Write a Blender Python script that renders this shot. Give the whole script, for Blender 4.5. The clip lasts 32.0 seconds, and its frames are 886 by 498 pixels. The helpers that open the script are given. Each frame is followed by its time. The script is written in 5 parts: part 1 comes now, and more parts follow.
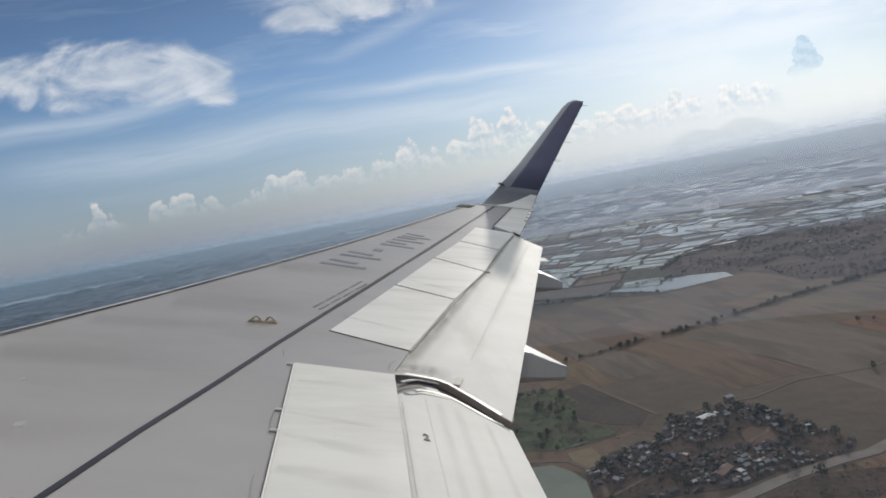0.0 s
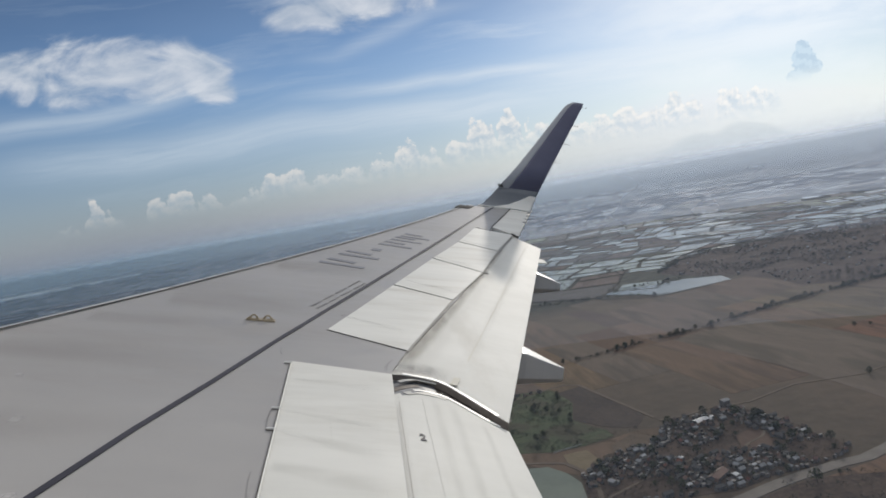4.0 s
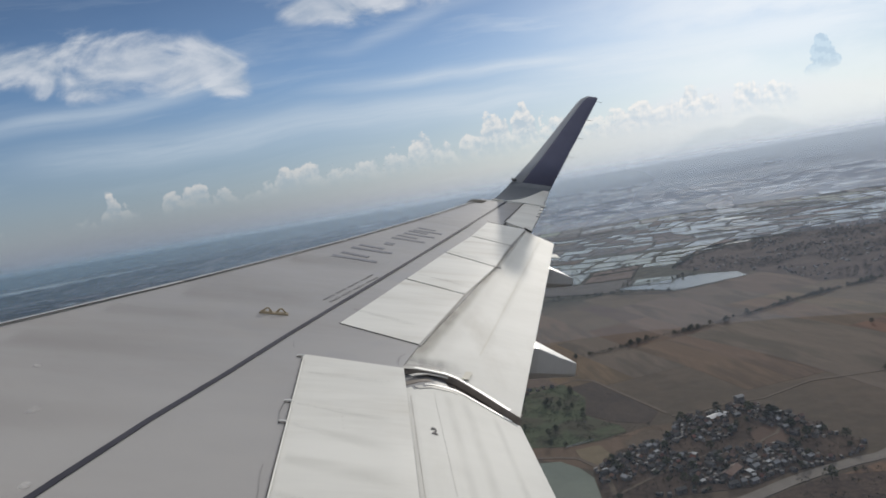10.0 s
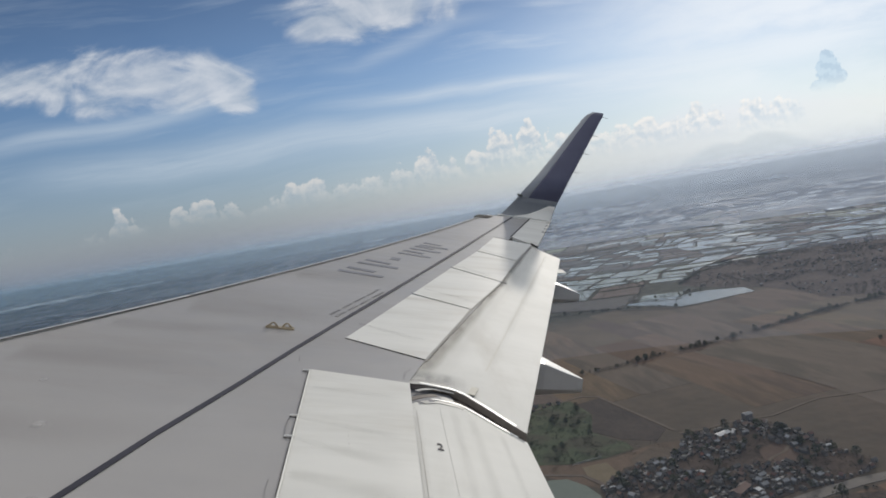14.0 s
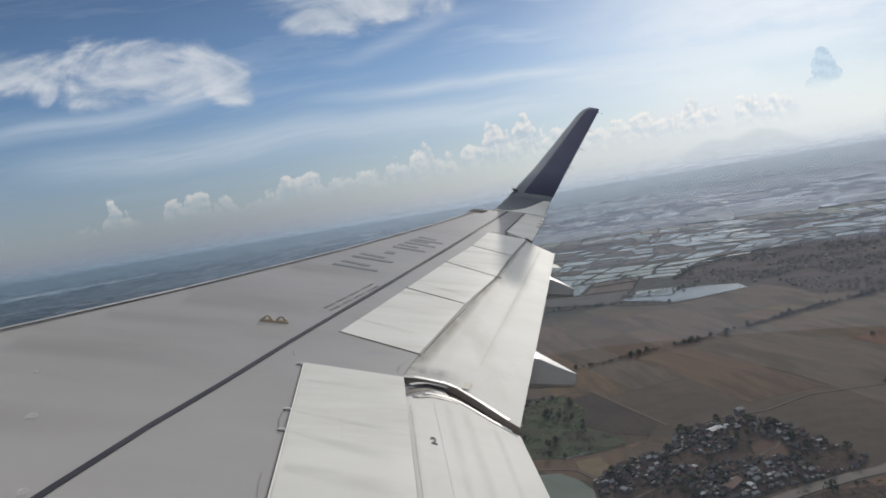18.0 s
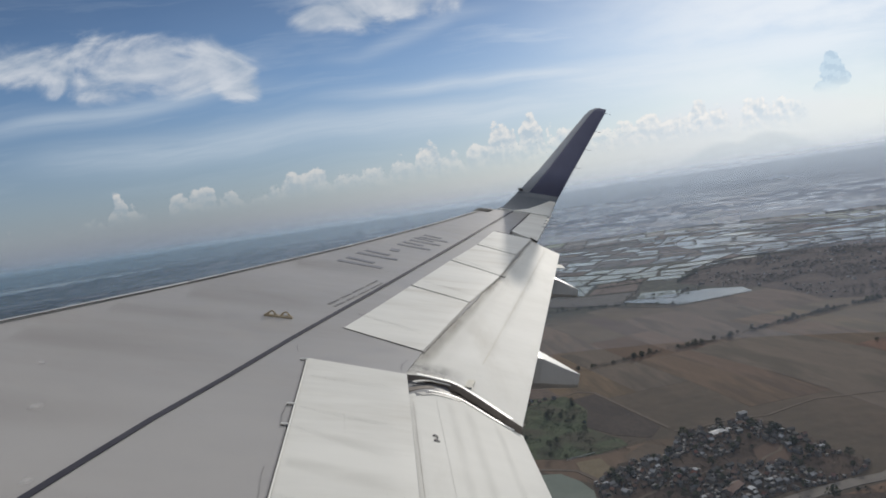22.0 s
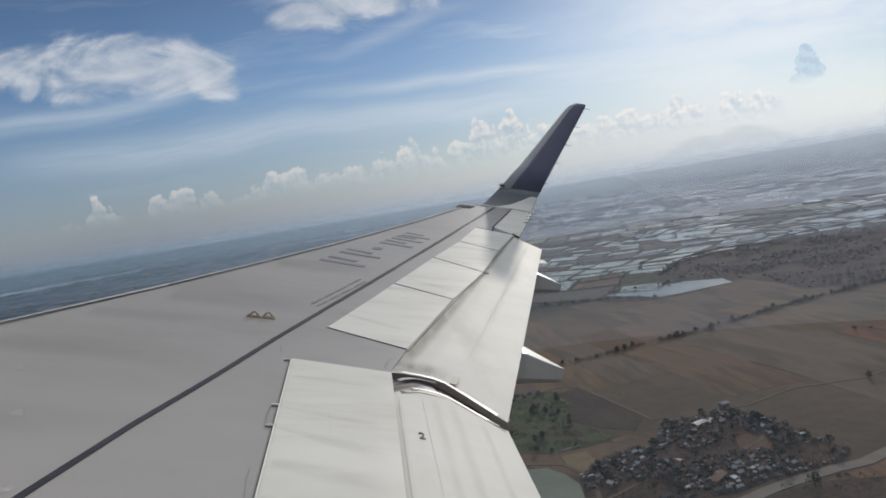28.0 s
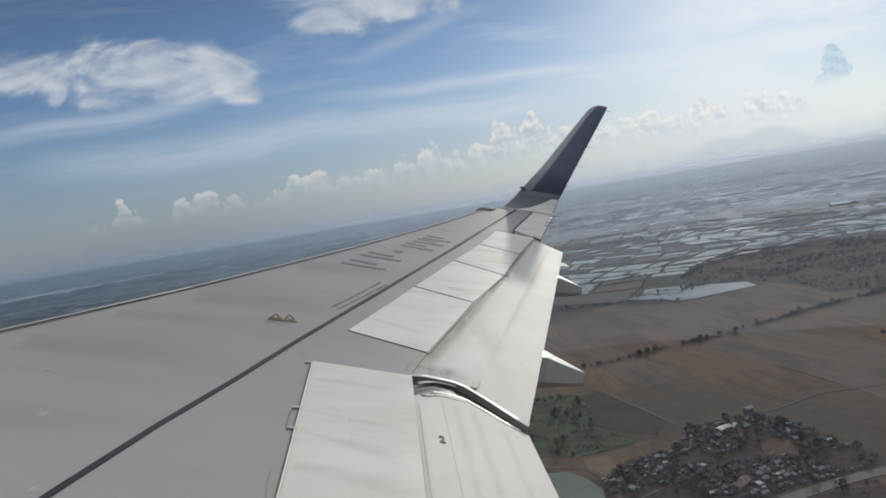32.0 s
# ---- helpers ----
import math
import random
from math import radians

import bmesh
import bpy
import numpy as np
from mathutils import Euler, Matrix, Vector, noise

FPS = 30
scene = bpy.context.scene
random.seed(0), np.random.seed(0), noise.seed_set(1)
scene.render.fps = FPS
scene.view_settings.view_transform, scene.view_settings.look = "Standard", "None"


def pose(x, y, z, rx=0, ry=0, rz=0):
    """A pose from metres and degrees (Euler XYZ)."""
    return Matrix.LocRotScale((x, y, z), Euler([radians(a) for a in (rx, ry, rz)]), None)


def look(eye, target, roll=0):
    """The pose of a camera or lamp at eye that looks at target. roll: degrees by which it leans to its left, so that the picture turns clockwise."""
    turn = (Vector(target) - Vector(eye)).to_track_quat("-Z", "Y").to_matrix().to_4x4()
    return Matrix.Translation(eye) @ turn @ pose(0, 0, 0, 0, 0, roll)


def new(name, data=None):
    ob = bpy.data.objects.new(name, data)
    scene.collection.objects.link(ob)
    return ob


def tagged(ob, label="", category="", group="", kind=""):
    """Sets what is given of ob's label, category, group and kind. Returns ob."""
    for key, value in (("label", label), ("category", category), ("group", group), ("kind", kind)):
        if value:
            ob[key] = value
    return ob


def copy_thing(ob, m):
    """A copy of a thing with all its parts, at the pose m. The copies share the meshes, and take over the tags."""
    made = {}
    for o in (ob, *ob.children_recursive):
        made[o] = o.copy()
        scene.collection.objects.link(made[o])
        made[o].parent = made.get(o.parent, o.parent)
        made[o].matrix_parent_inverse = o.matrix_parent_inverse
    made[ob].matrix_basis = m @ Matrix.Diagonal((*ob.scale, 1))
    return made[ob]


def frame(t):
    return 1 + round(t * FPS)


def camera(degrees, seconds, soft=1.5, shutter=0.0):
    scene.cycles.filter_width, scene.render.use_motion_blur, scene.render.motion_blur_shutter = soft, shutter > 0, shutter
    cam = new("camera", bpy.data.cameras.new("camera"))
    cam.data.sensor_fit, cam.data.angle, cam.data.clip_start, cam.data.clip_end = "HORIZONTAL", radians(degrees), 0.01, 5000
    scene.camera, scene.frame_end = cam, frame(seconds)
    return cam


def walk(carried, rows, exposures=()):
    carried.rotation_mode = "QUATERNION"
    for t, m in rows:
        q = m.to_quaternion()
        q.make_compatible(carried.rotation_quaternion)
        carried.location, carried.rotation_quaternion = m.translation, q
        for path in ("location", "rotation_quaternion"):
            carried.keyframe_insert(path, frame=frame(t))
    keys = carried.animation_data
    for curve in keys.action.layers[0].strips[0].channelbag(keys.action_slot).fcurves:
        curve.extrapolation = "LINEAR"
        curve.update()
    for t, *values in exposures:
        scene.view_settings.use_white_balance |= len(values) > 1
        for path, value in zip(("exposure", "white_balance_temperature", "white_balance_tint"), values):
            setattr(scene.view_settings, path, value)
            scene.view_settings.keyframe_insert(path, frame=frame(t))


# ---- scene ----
cam = camera(64.69, 32.0, soft=1.75)
# the camera: seconds, place in metres, turn in degrees
PATH = [
    (0, 6.2564, 1.7007, -0.2176, 85.875, 10.653, -7.694),
    (0.5, 6.254, 1.6978, -0.2174, 85.386, 10.391, -7.885),
    (1, 6.2551, 1.6962, -0.2228, 84.471, 10.488, -8.088),
    (1.5, 6.2537, 1.6999, -0.2193, 84.371, 10.412, -8.136),
    (2, 6.2532, 1.7008, -0.2187, 84.917, 9.622, -8.045),
    (2.5, 6.2558, 1.7004, -0.2131, 85.749, 9.682, -7.958),
    (4.5, 6.2502, 1.698, -0.221, 85.904, 10.038, -7.793),
    (5, 6.2501, 1.6954, -0.2229, 85.689, 9.941, -7.743),
    (5.5, 6.254, 1.695, -0.2222, 85.881, 9.912, -7.636),
    (6, 6.2527, 1.6988, -0.2204, 86.114, 9.93, -7.596),
    (6.5, 6.2527, 1.6983, -0.2192, 86.058, 10.263, -7.569),
    (7, 6.2523, 1.6964, -0.2208, 85.625, 10.016, -7.336),
    (7.5, 6.2524, 1.6964, -0.2226, 86.162, 9.906, -7.109),
    (8, 6.2561, 1.696, -0.2174, 87.011, 9.716, -6.866),
    (8.5, 6.2542, 1.699, -0.2212, 87.385, 10.012, -6.805),
    (9, 6.2571, 1.7016, -0.2138, 86.931, 9.89, -6.701),
    (9.5, 6.2577, 1.6988, -0.2161, 86.248, 9.834, -6.656),
    (10, 6.2576, 1.6967, -0.2174, 85.614, 9.83, -6.697),
    (10.5, 6.2529, 1.695, -0.2214, 85.75, 9.731, -6.728),
    (11, 6.2534, 1.6973, -0.221, 86.138, 9.584, -6.789),
    (11.5, 6.2528, 1.6957, -0.2206, 86.714, 9.643, -6.793),
    (12, 6.2544, 1.6977, -0.2194, 86.87, 9.909, -6.769),
    (12.5, 6.2547, 1.6966, -0.2191, 86.704, 9.699, -6.717),
    (13, 6.2563, 1.6973, -0.2189, 86.594, 9.594, -6.611),
    (13.5, 6.2559, 1.6966, -0.2186, 86.698, 9.732, -6.43),
    (14, 6.2542, 1.6976, -0.2218, 86.964, 9.764, -6.206),
    (14.5, 6.2556, 1.6955, -0.2199, 87.186, 9.903, -6.013),
    (16.5, 6.256, 1.6984, -0.221, 86.89, 9.907, -6.164),
    (17, 6.2575, 1.7009, -0.2212, 86.617, 9.927, -6.451),
    (17.5, 6.2546, 1.6962, -0.2214, 86.458, 9.654, -6.583),
    (18, 6.2544, 1.6964, -0.2218, 86.426, 9.381, -6.614),
    (18.5, 6.2541, 1.6937, -0.2194, 86.364, 8.773, -6.56),
    (19, 6.2536, 1.6968, -0.2211, 86.341, 8.447, -6.407),
    (19.5, 6.2534, 1.698, -0.2212, 86.28, 8.458, -6.345),
    (20, 6.2572, 1.696, -0.2214, 86.259, 8.581, -6.325),
    (20.5, 6.2546, 1.6961, -0.2236, 86.287, 8.57, -6.344),
    (21, 6.2537, 1.6968, -0.222, 86.244, 8.706, -6.278),
    (21.5, 6.2529, 1.6949, -0.2211, 86.248, 8.645, -6.202),
    (22, 6.2481, 1.6967, -0.2263, 86.381, 8.482, -6.193),
    (22.5, 6.246, 1.6961, -0.2286, 86.406, 8.72, -6.222),
    (23, 6.2459, 1.6925, -0.2334, 86.369, 8.886, -6.398),
    (23.5, 6.2458, 1.693, -0.2331, 86.188, 8.925, -6.642),
    (24, 6.2444, 1.6935, -0.2315, 86.015, 8.747, -6.737),
    (24.5, 6.2459, 1.694, -0.2299, 85.948, 8.825, -6.839),
    (25, 6.2497, 1.6928, -0.23, 85.931, 9.017, -6.804),
    (25.5, 6.2445, 1.6937, -0.2305, 85.948, 8.878, -6.828),
    (27.5, 6.2475, 1.6982, -0.2246, 85.723, 9.065, -7.719),
    (28, 6.2484, 1.6965, -0.2233, 85.902, 9.358, -7.698),
    (28.5, 6.25, 1.6965, -0.2224, 86.076, 9.343, -7.511),
    (29, 6.2505, 1.695, -0.2244, 86.195, 9.225, -7.207),
    (29.5, 6.2546, 1.6966, -0.2217, 86.224, 9.143, -6.942),
    (30, 6.2508, 1.6958, -0.2215, 86.369, 9.318, -6.786),
    (30.5, 6.2505, 1.6948, -0.2208, 86.454, 9.498, -6.584),
    (31, 6.2536, 1.6966, -0.2232, 86.479, 9.565, -6.381),
    (31.5, 6.253, 1.6964, -0.2191, 86.427, 9.438, -6.231),
    (32, 6.2525, 1.696, -0.2184, 86.396, 9.46, -5.979),
]
walk(cam, [(row[0], pose(*row[1:])) for row in PATH], [(0, 0.14), (5, 0.08), (12, 0.04), (19, 0.02), (24, 0.0), (32, -0.03)])

# ---------------------------------------------------------------- light
SUN_AZ, SUN_EL = radians(28.2), radians(17.8)      # azimuth from +y towards +x
GROUND = -230.0                                # height of the plain below the aircraft


def node_tree(owner):
    owner.use_nodes = True
    tree = owner.node_tree
    tree.nodes.clear()
    return tree


class Nodes:
    """Small helper to write node graphs."""

    def __init__(self, owner):
        self.t = node_tree(owner)

    def add(self, kind, **values):
        n = self.t.nodes.new(kind)
        for key, v in values.items():
            setattr(n, key, v)
        return n

    def link(self, a, b):
        self.t.links.new(a, b)

    def put(self, socket, v):
        if isinstance(v, bpy.types.NodeSocket):
            self.link(v, socket)
        elif isinstance(v, (tuple, list)) and len(v) == 3 and socket.type == "RGBA":
            socket.default_value = (*v, 1)
        else:
            socket.default_value = v

    def math(self, op, a, b=0.0, c=0.0, clamp=False):
        n = self.add("ShaderNodeMath", operation=op, use_clamp=clamp)
        self.put(n.inputs[0], a), self.put(n.inputs[1], b), self.put(n.inputs[2], c)
        return n.outputs[0]

    def ramp(self, x, lo, hi, a=0.0, b=1.0, smooth=True):
        n = self.add("ShaderNodeMapRange", interpolation_type="SMOOTHSTEP" if smooth else "LINEAR", clamp=True)
        self.put(n.inputs["Value"], x), self.put(n.inputs["From Min"], lo), self.put(n.inputs["From Max"], hi)
        self.put(n.inputs["To Min"], a), self.put(n.inputs["To Max"], b)
        return n.outputs[0]

    def mix(self, f, a, b, blend="MIX"):
        n = self.add("ShaderNodeMix", data_type="RGBA", blend_type=blend)
        self.put(n.inputs[0], f), self.put(n.inputs[6], a), self.put(n.inputs[7], b)
        return n.outputs[2]

    def noise(self, vec, scale, detail=4.0, rough=0.55, dist=0.0):
        n = self.add("ShaderNodeTexNoise")
        self.link(vec, n.inputs["Vector"])
        n.inputs["Scale"].default_value, n.inputs["Detail"].default_value = scale, detail
        n.inputs["Roughness"].default_value, n.inputs["Distortion"].default_value = rough, dist
        return n.outputs[0]

    def mapped(self, vec, scale=(1, 1, 1), turn=0.0, loc=(0, 0, 0)):
        n = self.add("ShaderNodeMapping")
        self.link(vec, n.inputs["Vector"])
        n.inputs["Scale"].default_value, n.inputs["Rotation"].default_value = scale, (0, 0, turn)
        n.inputs["Location"].default_value = loc
        return n.outputs[0]

    def coords(self, which="Object"):
        return self.add("ShaderNodeTexCoord").outputs[which]

    def joinxyz(self, x, y, z=0.0):
        n = self.add("ShaderNodeCombineXYZ")
        self.put(n.inputs[0], x), self.put(n.inputs[1], y), self.put(n.inputs[2], z)
        return n.outputs[0]


def build_world():
    world = bpy.data.worlds.new("sky")
    scene.world = world
    g = Nodes(world)
    sky = g.add("ShaderNodeTexSky", sky_type="NISHITA", sun_disc=False)
    sky.sun_elevation, sky.sun_rotation = SUN_EL, SUN_AZ
    sky.altitude, sky.air_density, sky.dust_density, sky.ozone_density = 200, 1.0, 0.25, 2.0
    split = g.add("ShaderNodeSeparateXYZ")
    g.link(g.coords("Generated"), split.inputs[0])
    x, y, z = split.outputs
    front = g.ramp(y, 0.05, 0.3)
    yy = g.math("MAXIMUM", y, 0.05)
    u, v = g.math("DIVIDE", x, yy), g.math("DIVIDE", z, yy)
    uv = g.joinxyz(u, v)
    base = g.mix(1.0, sky.outputs[0], (0.048, 0.0575, 0.0725), "MULTIPLY")
    base = g.mix(1.0, base, (0.80, 0.84, 0.88), "DARKEN")
    deep = g.ramp(z, 0.16, 0.38, 1.0, 0.70)
    base = g.mix(1.0, base, g.joinxyz(deep, deep, deep), "MULTIPLY")
    # haze that thickens towards the horizon, brighter under the sun
    to_sun = g.ramp(u, -0.35, 0.85)
    haze_col = g.mix(to_sun, (0.248, 0.274, 0.330), (0.80, 0.84, 0.87))
    haze = g.math("POWER", g.ramp(z, 0.25, 0.0, smooth=False), 1.7)
    col = g.mix(g.math("MULTIPLY", haze, 0.97), base, haze_col)

    # a white veil added high overhead, out of view; it lights from above
    col = g.mix(g.ramp(z, 0.42, 0.80, 0.0, 0.9), col, (0.84, 0.84, 0.84))
    # thin high streaks
    warp = g.noise(uv, 3.0, 2.0)
    bent = g.joinxyz(u, g.math("ADD", v, g.math("MULTIPLY", warp, 0.05)))
    streak = g.noise(g.mapped(bent, (1.3, 11.0, 1.0), radians(-5)), 1.6, 7.0, 0.58, 0.4)
    fibre = g.noise(g.mapped(bent, (2.2, 30.0, 1.0), radians(-7), (1, 2, 0)), 2.4, 6.0, 0.65, 0.3)
    wisp = g.ramp(g.math("ADD", streak, g.math("MULTIPLY", g.math("SUBTRACT", fibre, 0.5), 0.22)), 0.43, 0.72)
    wisp = g.math("MULTIPLY", wisp, g.ramp(u, -0.55, 0.75, 0.22, 0.70))
    # long soft bands of thin cloud
    v_bent = g.math("ADD", v, g.math("MULTIPLY", g.math("SUBTRACT", warp, 0.5), 0.05))
    silk = g.ramp(g.math("ADD", g.math("MULTIPLY", streak, 0.6), g.math("MULTIPLY", fibre, 0.4)), 0.32, 0.62, 0.35, 1.0)
    for u0, v0, u1, v1, wide, amount in THIN_BANDS:
        line = g.ramp(u, u0, u1, v0, v1, False)
        off = g.math("DIVIDE", g.math("SUBTRACT", v_bent, line), wide)
        soft = g.math("POWER", 2.718, g.math("MULTIPLY", g.math("MULTIPLY", off, off), -1.0))
        ends = g.math("MULTIPLY", g.ramp(u, u0 - 0.12, u0 + 0.12), g.ramp(u, u1 + 0.14, u1 - 0.10))
        wisp = g.math("MAXIMUM", wisp, g.math("MULTIPLY", g.math("MULTIPLY", soft, ends), g.math("MULTIPLY", silk, amount)))
    # a broad veil towards the sun
    veil = g.noise(g.mapped(bent, (1.0, 3.2, 1.0), radians(-12), (3, 0, 0)), 2.3, 6.0, 0.6)
    veil = g.math("MULTIPLY", g.ramp(veil, 0.33, 0.66), g.ramp(u, 0.20, 0.60, 0.05, 0.95))
    thin = g.math("MAXIMUM", wisp, veil)
    thin = g.math("MULTIPLY", thin, g.math("MULTIPLY", front, g.ramp(z, 0.03, 0.12)))
    white = g.mix(to_sun, (0.52, 0.60, 0.68), (0.90, 0.93, 0.96))
    col = g.mix(g.math("MULTIPLY", thin, 0.78), col, white)

    # fleecy banks of higher cloud
    fleece = g.noise(g.mapped(uv, (1.0, 1.9, 1.0), radians(6)), 8.0, 8.0, 0.54, 0.7)
    fine = g.noise(g.mapped(uv, (1.0, 1.8, 1.0)), 34.0, 6.0, 0.6, 0.3)
    total = None
    for cu, cv, wu, wv, tilt in CLOUD_BANKS:
        du, dv = g.math("SUBTRACT", u, cu), g.math("SUBTRACT", g.math("SUBTRACT", v, cv), g.math("MULTIPLY", g.math("SUBTRACT", u, cu), tilt))
        d = g.math("ADD", g.math("POWER", g.math("ABSOLUTE", g.math("DIVIDE", du, wu)), 2.4), g.math("POWER", g.math("ABSOLUTE", g.math("DIVIDE", dv, wv)), 2.0))
        m = g.math("SUBTRACT", 1.0, d, clamp=True)
        total = m if total is None else g.math("MAXIMUM", total, m)
    dense = g.math("ADD", g.math("MULTIPLY", total, 0.75), g.math("MULTIPLY", g.math("SUBTRACT", fleece, 0.5), 1.9))
    dense = g.math("ADD", dense, g.math("MULTIPLY", g.math("SUBTRACT", fine, 0.5), 0.30))
    cover = g.math("MULTIPLY", g.ramp(dense, 0.17, 0.72), g.math("MULTIPLY", g.ramp(total, 0.02, 0.55), front))
    lifted = g.mapped(uv, (1.0, 1.9, 1.0), radians(6), (-0.012, -0.020, 0))
    puff = g.math("SUBTRACT", fleece, g.noise(lifted, 8.0, 8.0, 0.54, 0.7))
    shade = g.math("ADD", g.math("MULTIPLY_ADD", puff, 3.4, 0.52), g.math("MULTIPLY", g.math("SUBTRACT", fine, 0.5), 0.7), clamp=True)
    bank_col = g.mix(shade, (0.38, 0.45, 0.54), (0.70, 0.72, 0.75))
    col = g.mix(g.math("MULTIPLY", cover, 0.72), col, bank_col)

    # heaped clouds standing on the haze along the horizon
    crest = None
    for cu, low, top, width in CUMULI:
        d = g.math("DIVIDE", g.math("SUBTRACT", u, cu), width * 0.62)
        dome = g.math("SQRT", g.math("SUBTRACT", 1.0, g.math("MULTIPLY", d, d), clamp=True))
        dome = g.math("MULTIPLY_ADD", dome, top - low, low)
        crest = dome if crest is None else g.math("MAXIMUM", crest, dome)
    big, mid = g.noise(uv, 26.0, 3.0, 0.5), g.noise(uv, 70.0, 6.0, 0.62, 0.2)
    moved = g.mapped(uv, (1, 1, 1), 0.0, (0.004, 0.006, 0))
    relief = g.math("SUBTRACT", g.noise(moved, 70.0, 6.0, 0.62, 0.2), mid)
    relief = g.math("ADD", relief, g.math("SUBTRACT", g.noise(moved, 26.0, 3.0, 0.5), big))
    d = g.math("ADD", g.math("SUBTRACT", g.math("SUBTRACT", crest, 0.008), v), g.math("MULTIPLY_ADD", g.math("SUBTRACT", big, 0.5), 0.056, g.math("MULTIPLY", g.math("SUBTRACT", mid, 0.5), 0.044)))
    body = g.math("MULTIPLY", g.ramp(d, 0.0, 0.007), g.math("MULTIPLY", g.ramp(v, 0.030, 0.088), front))
    lit = g.math("ADD", g.ramp(d, 0.030, 0.004, 0.0, 0.40), g.math("MULTIPLY_ADD", relief, -3.0, 0.30), clamp=True)
    lit = g.math("MULTIPLY", lit, g.ramp(u, 0.69, 0.715, 1.0, 0.5))
    against = g.ramp(u, 0.62, 0.72)
    cloud_col = g.mix(lit, g.mix(to_sun, (0.38, 0.44, 0.50), (0.57, 0.67, 0.76)), g.mix(against, g.mix(to_sun, (0.66, 0.64, 0.62), (0.95, 0.93, 0.90)), (0.66, 0.76, 0.82)))
    col = g.mix(g.math("MULTIPLY", body, g.ramp(u, 0.2, 0.5, 0.82, 0.88)), col, cloud_col)

    # one tall cloud standing against the light
    tall = None
    for cu, cv, ru, rv in ((0.724, 0.112, 0.022, 0.024), (0.724, 0.131, 0.014, 0.014), (0.738, 0.102, 0.016, 0.014), (0.712, 0.090, 0.024, 0.012)):
        e = g.math("ADD", g.math("POWER", g.math("DIVIDE", g.math("ABSOLUTE", g.math("SUBTRACT", u, cu)), ru), 2.0), g.math("POWER", g.math("DIVIDE", g.math("ABSOLUTE", g.math("SUBTRACT", v, cv)), rv), 2.0))
        e = g.math("SUBTRACT", 1.0, e)
        tall = e if tall is None else g.math("MAXIMUM", tall, e)
    tall = g.math("ADD", tall, g.math("MULTIPLY", g.math("SUBTRACT", g.noise(uv, 95.0, 5.0, 0.6), 0.5), 1.2))
    tall = g.math("MULTIPLY", g.ramp(tall, 0.0, 0.30), g.math("MULTIPLY", front, g.ramp(v, 0.078, 0.108)))
    col = g.mix(g.math("MULTIPLY", tall, 0.66), col, g.mix(g.ramp(relief, -0.1, 0.1), (0.40, 0.55, 0.70), (0.52, 0.67, 0.80)))

    # land beyond the sight of the plain, sinking into haze
    land = g.mix(to_sun, (0.115, 0.155, 0.190), (0.22, 0.255, 0.285))
    col = g.mix(g.ramp(z, 0.004, -0.020), col, land)
    # a faint mountain seen through the haze
    hill = g.math("MULTIPLY", g.math("POWER", 2.718, g.math("MULTIPLY", g.math("POWER", g.math("DIVIDE", g.math("SUBTRACT", u, 0.535), 0.062), 2.0), -1.0)), 0.033)
    slope = g.math("MULTIPLY", g.math("POWER", 2.718, g.math("MULTIPLY", g.math("POWER", g.math("DIVIDE", g.math("SUBTRACT", u, 0.608), 0.070), 2.0), -1.0)), 0.039)
    edge = g.math("ADD", g.math("MAXIMUM", hill, slope), g.math("MULTIPLY", g.math("SUBTRACT", mid, 0.5), 0.006))
    rock = g.math("MULTIPLY", g.ramp(g.math("SUBTRACT", edge, v), -0.001, 0.006), g.math("MULTIPLY", front, g.ramp(v, -0.02, 0.022, 0.0, 1.0)))
    col = g.mix(g.math("MULTIPLY", rock, 0.32), col, (0.44, 0.52, 0.58))

    bg = g.add("ShaderNodeBackground")
    g.link(col, bg.inputs[0])
    bg.inputs[1].default_value = 1.0
    out = g.add("ShaderNodeOutputWorld")
    g.link(bg.outputs[0], out.inputs[0])


# banks of high cloud: tangent to the side, tangent up, half sizes, tilt
CLOUD_BANKS = [(-0.31, 0.248, 0.225, 0.062, -0.11), (0.05, 0.294, 0.16, 0.05, -0.04), (-0.155, 0.214, 0.05, 0.042, -0.20)]
# long thin bands: from and to (tangent to the side, tangent up), half width, density
THIN_BANDS = [(-0.50, 0.185, -0.17, 0.203, 0.013, 0.70), (-0.40, 0.137, 0.30, 0.116, 0.024, 0.75), (0.00, 0.170, 0.38, 0.160, 0.010, 0.85), (0.25, 0.140, 0.85, 0.165, 0.035, 0.80), (0.48, 0.175, 0.62, 0.245, 0.040, 0.80), (0.02, 0.222, 0.17, 0.265, 0.012, 0.60)]
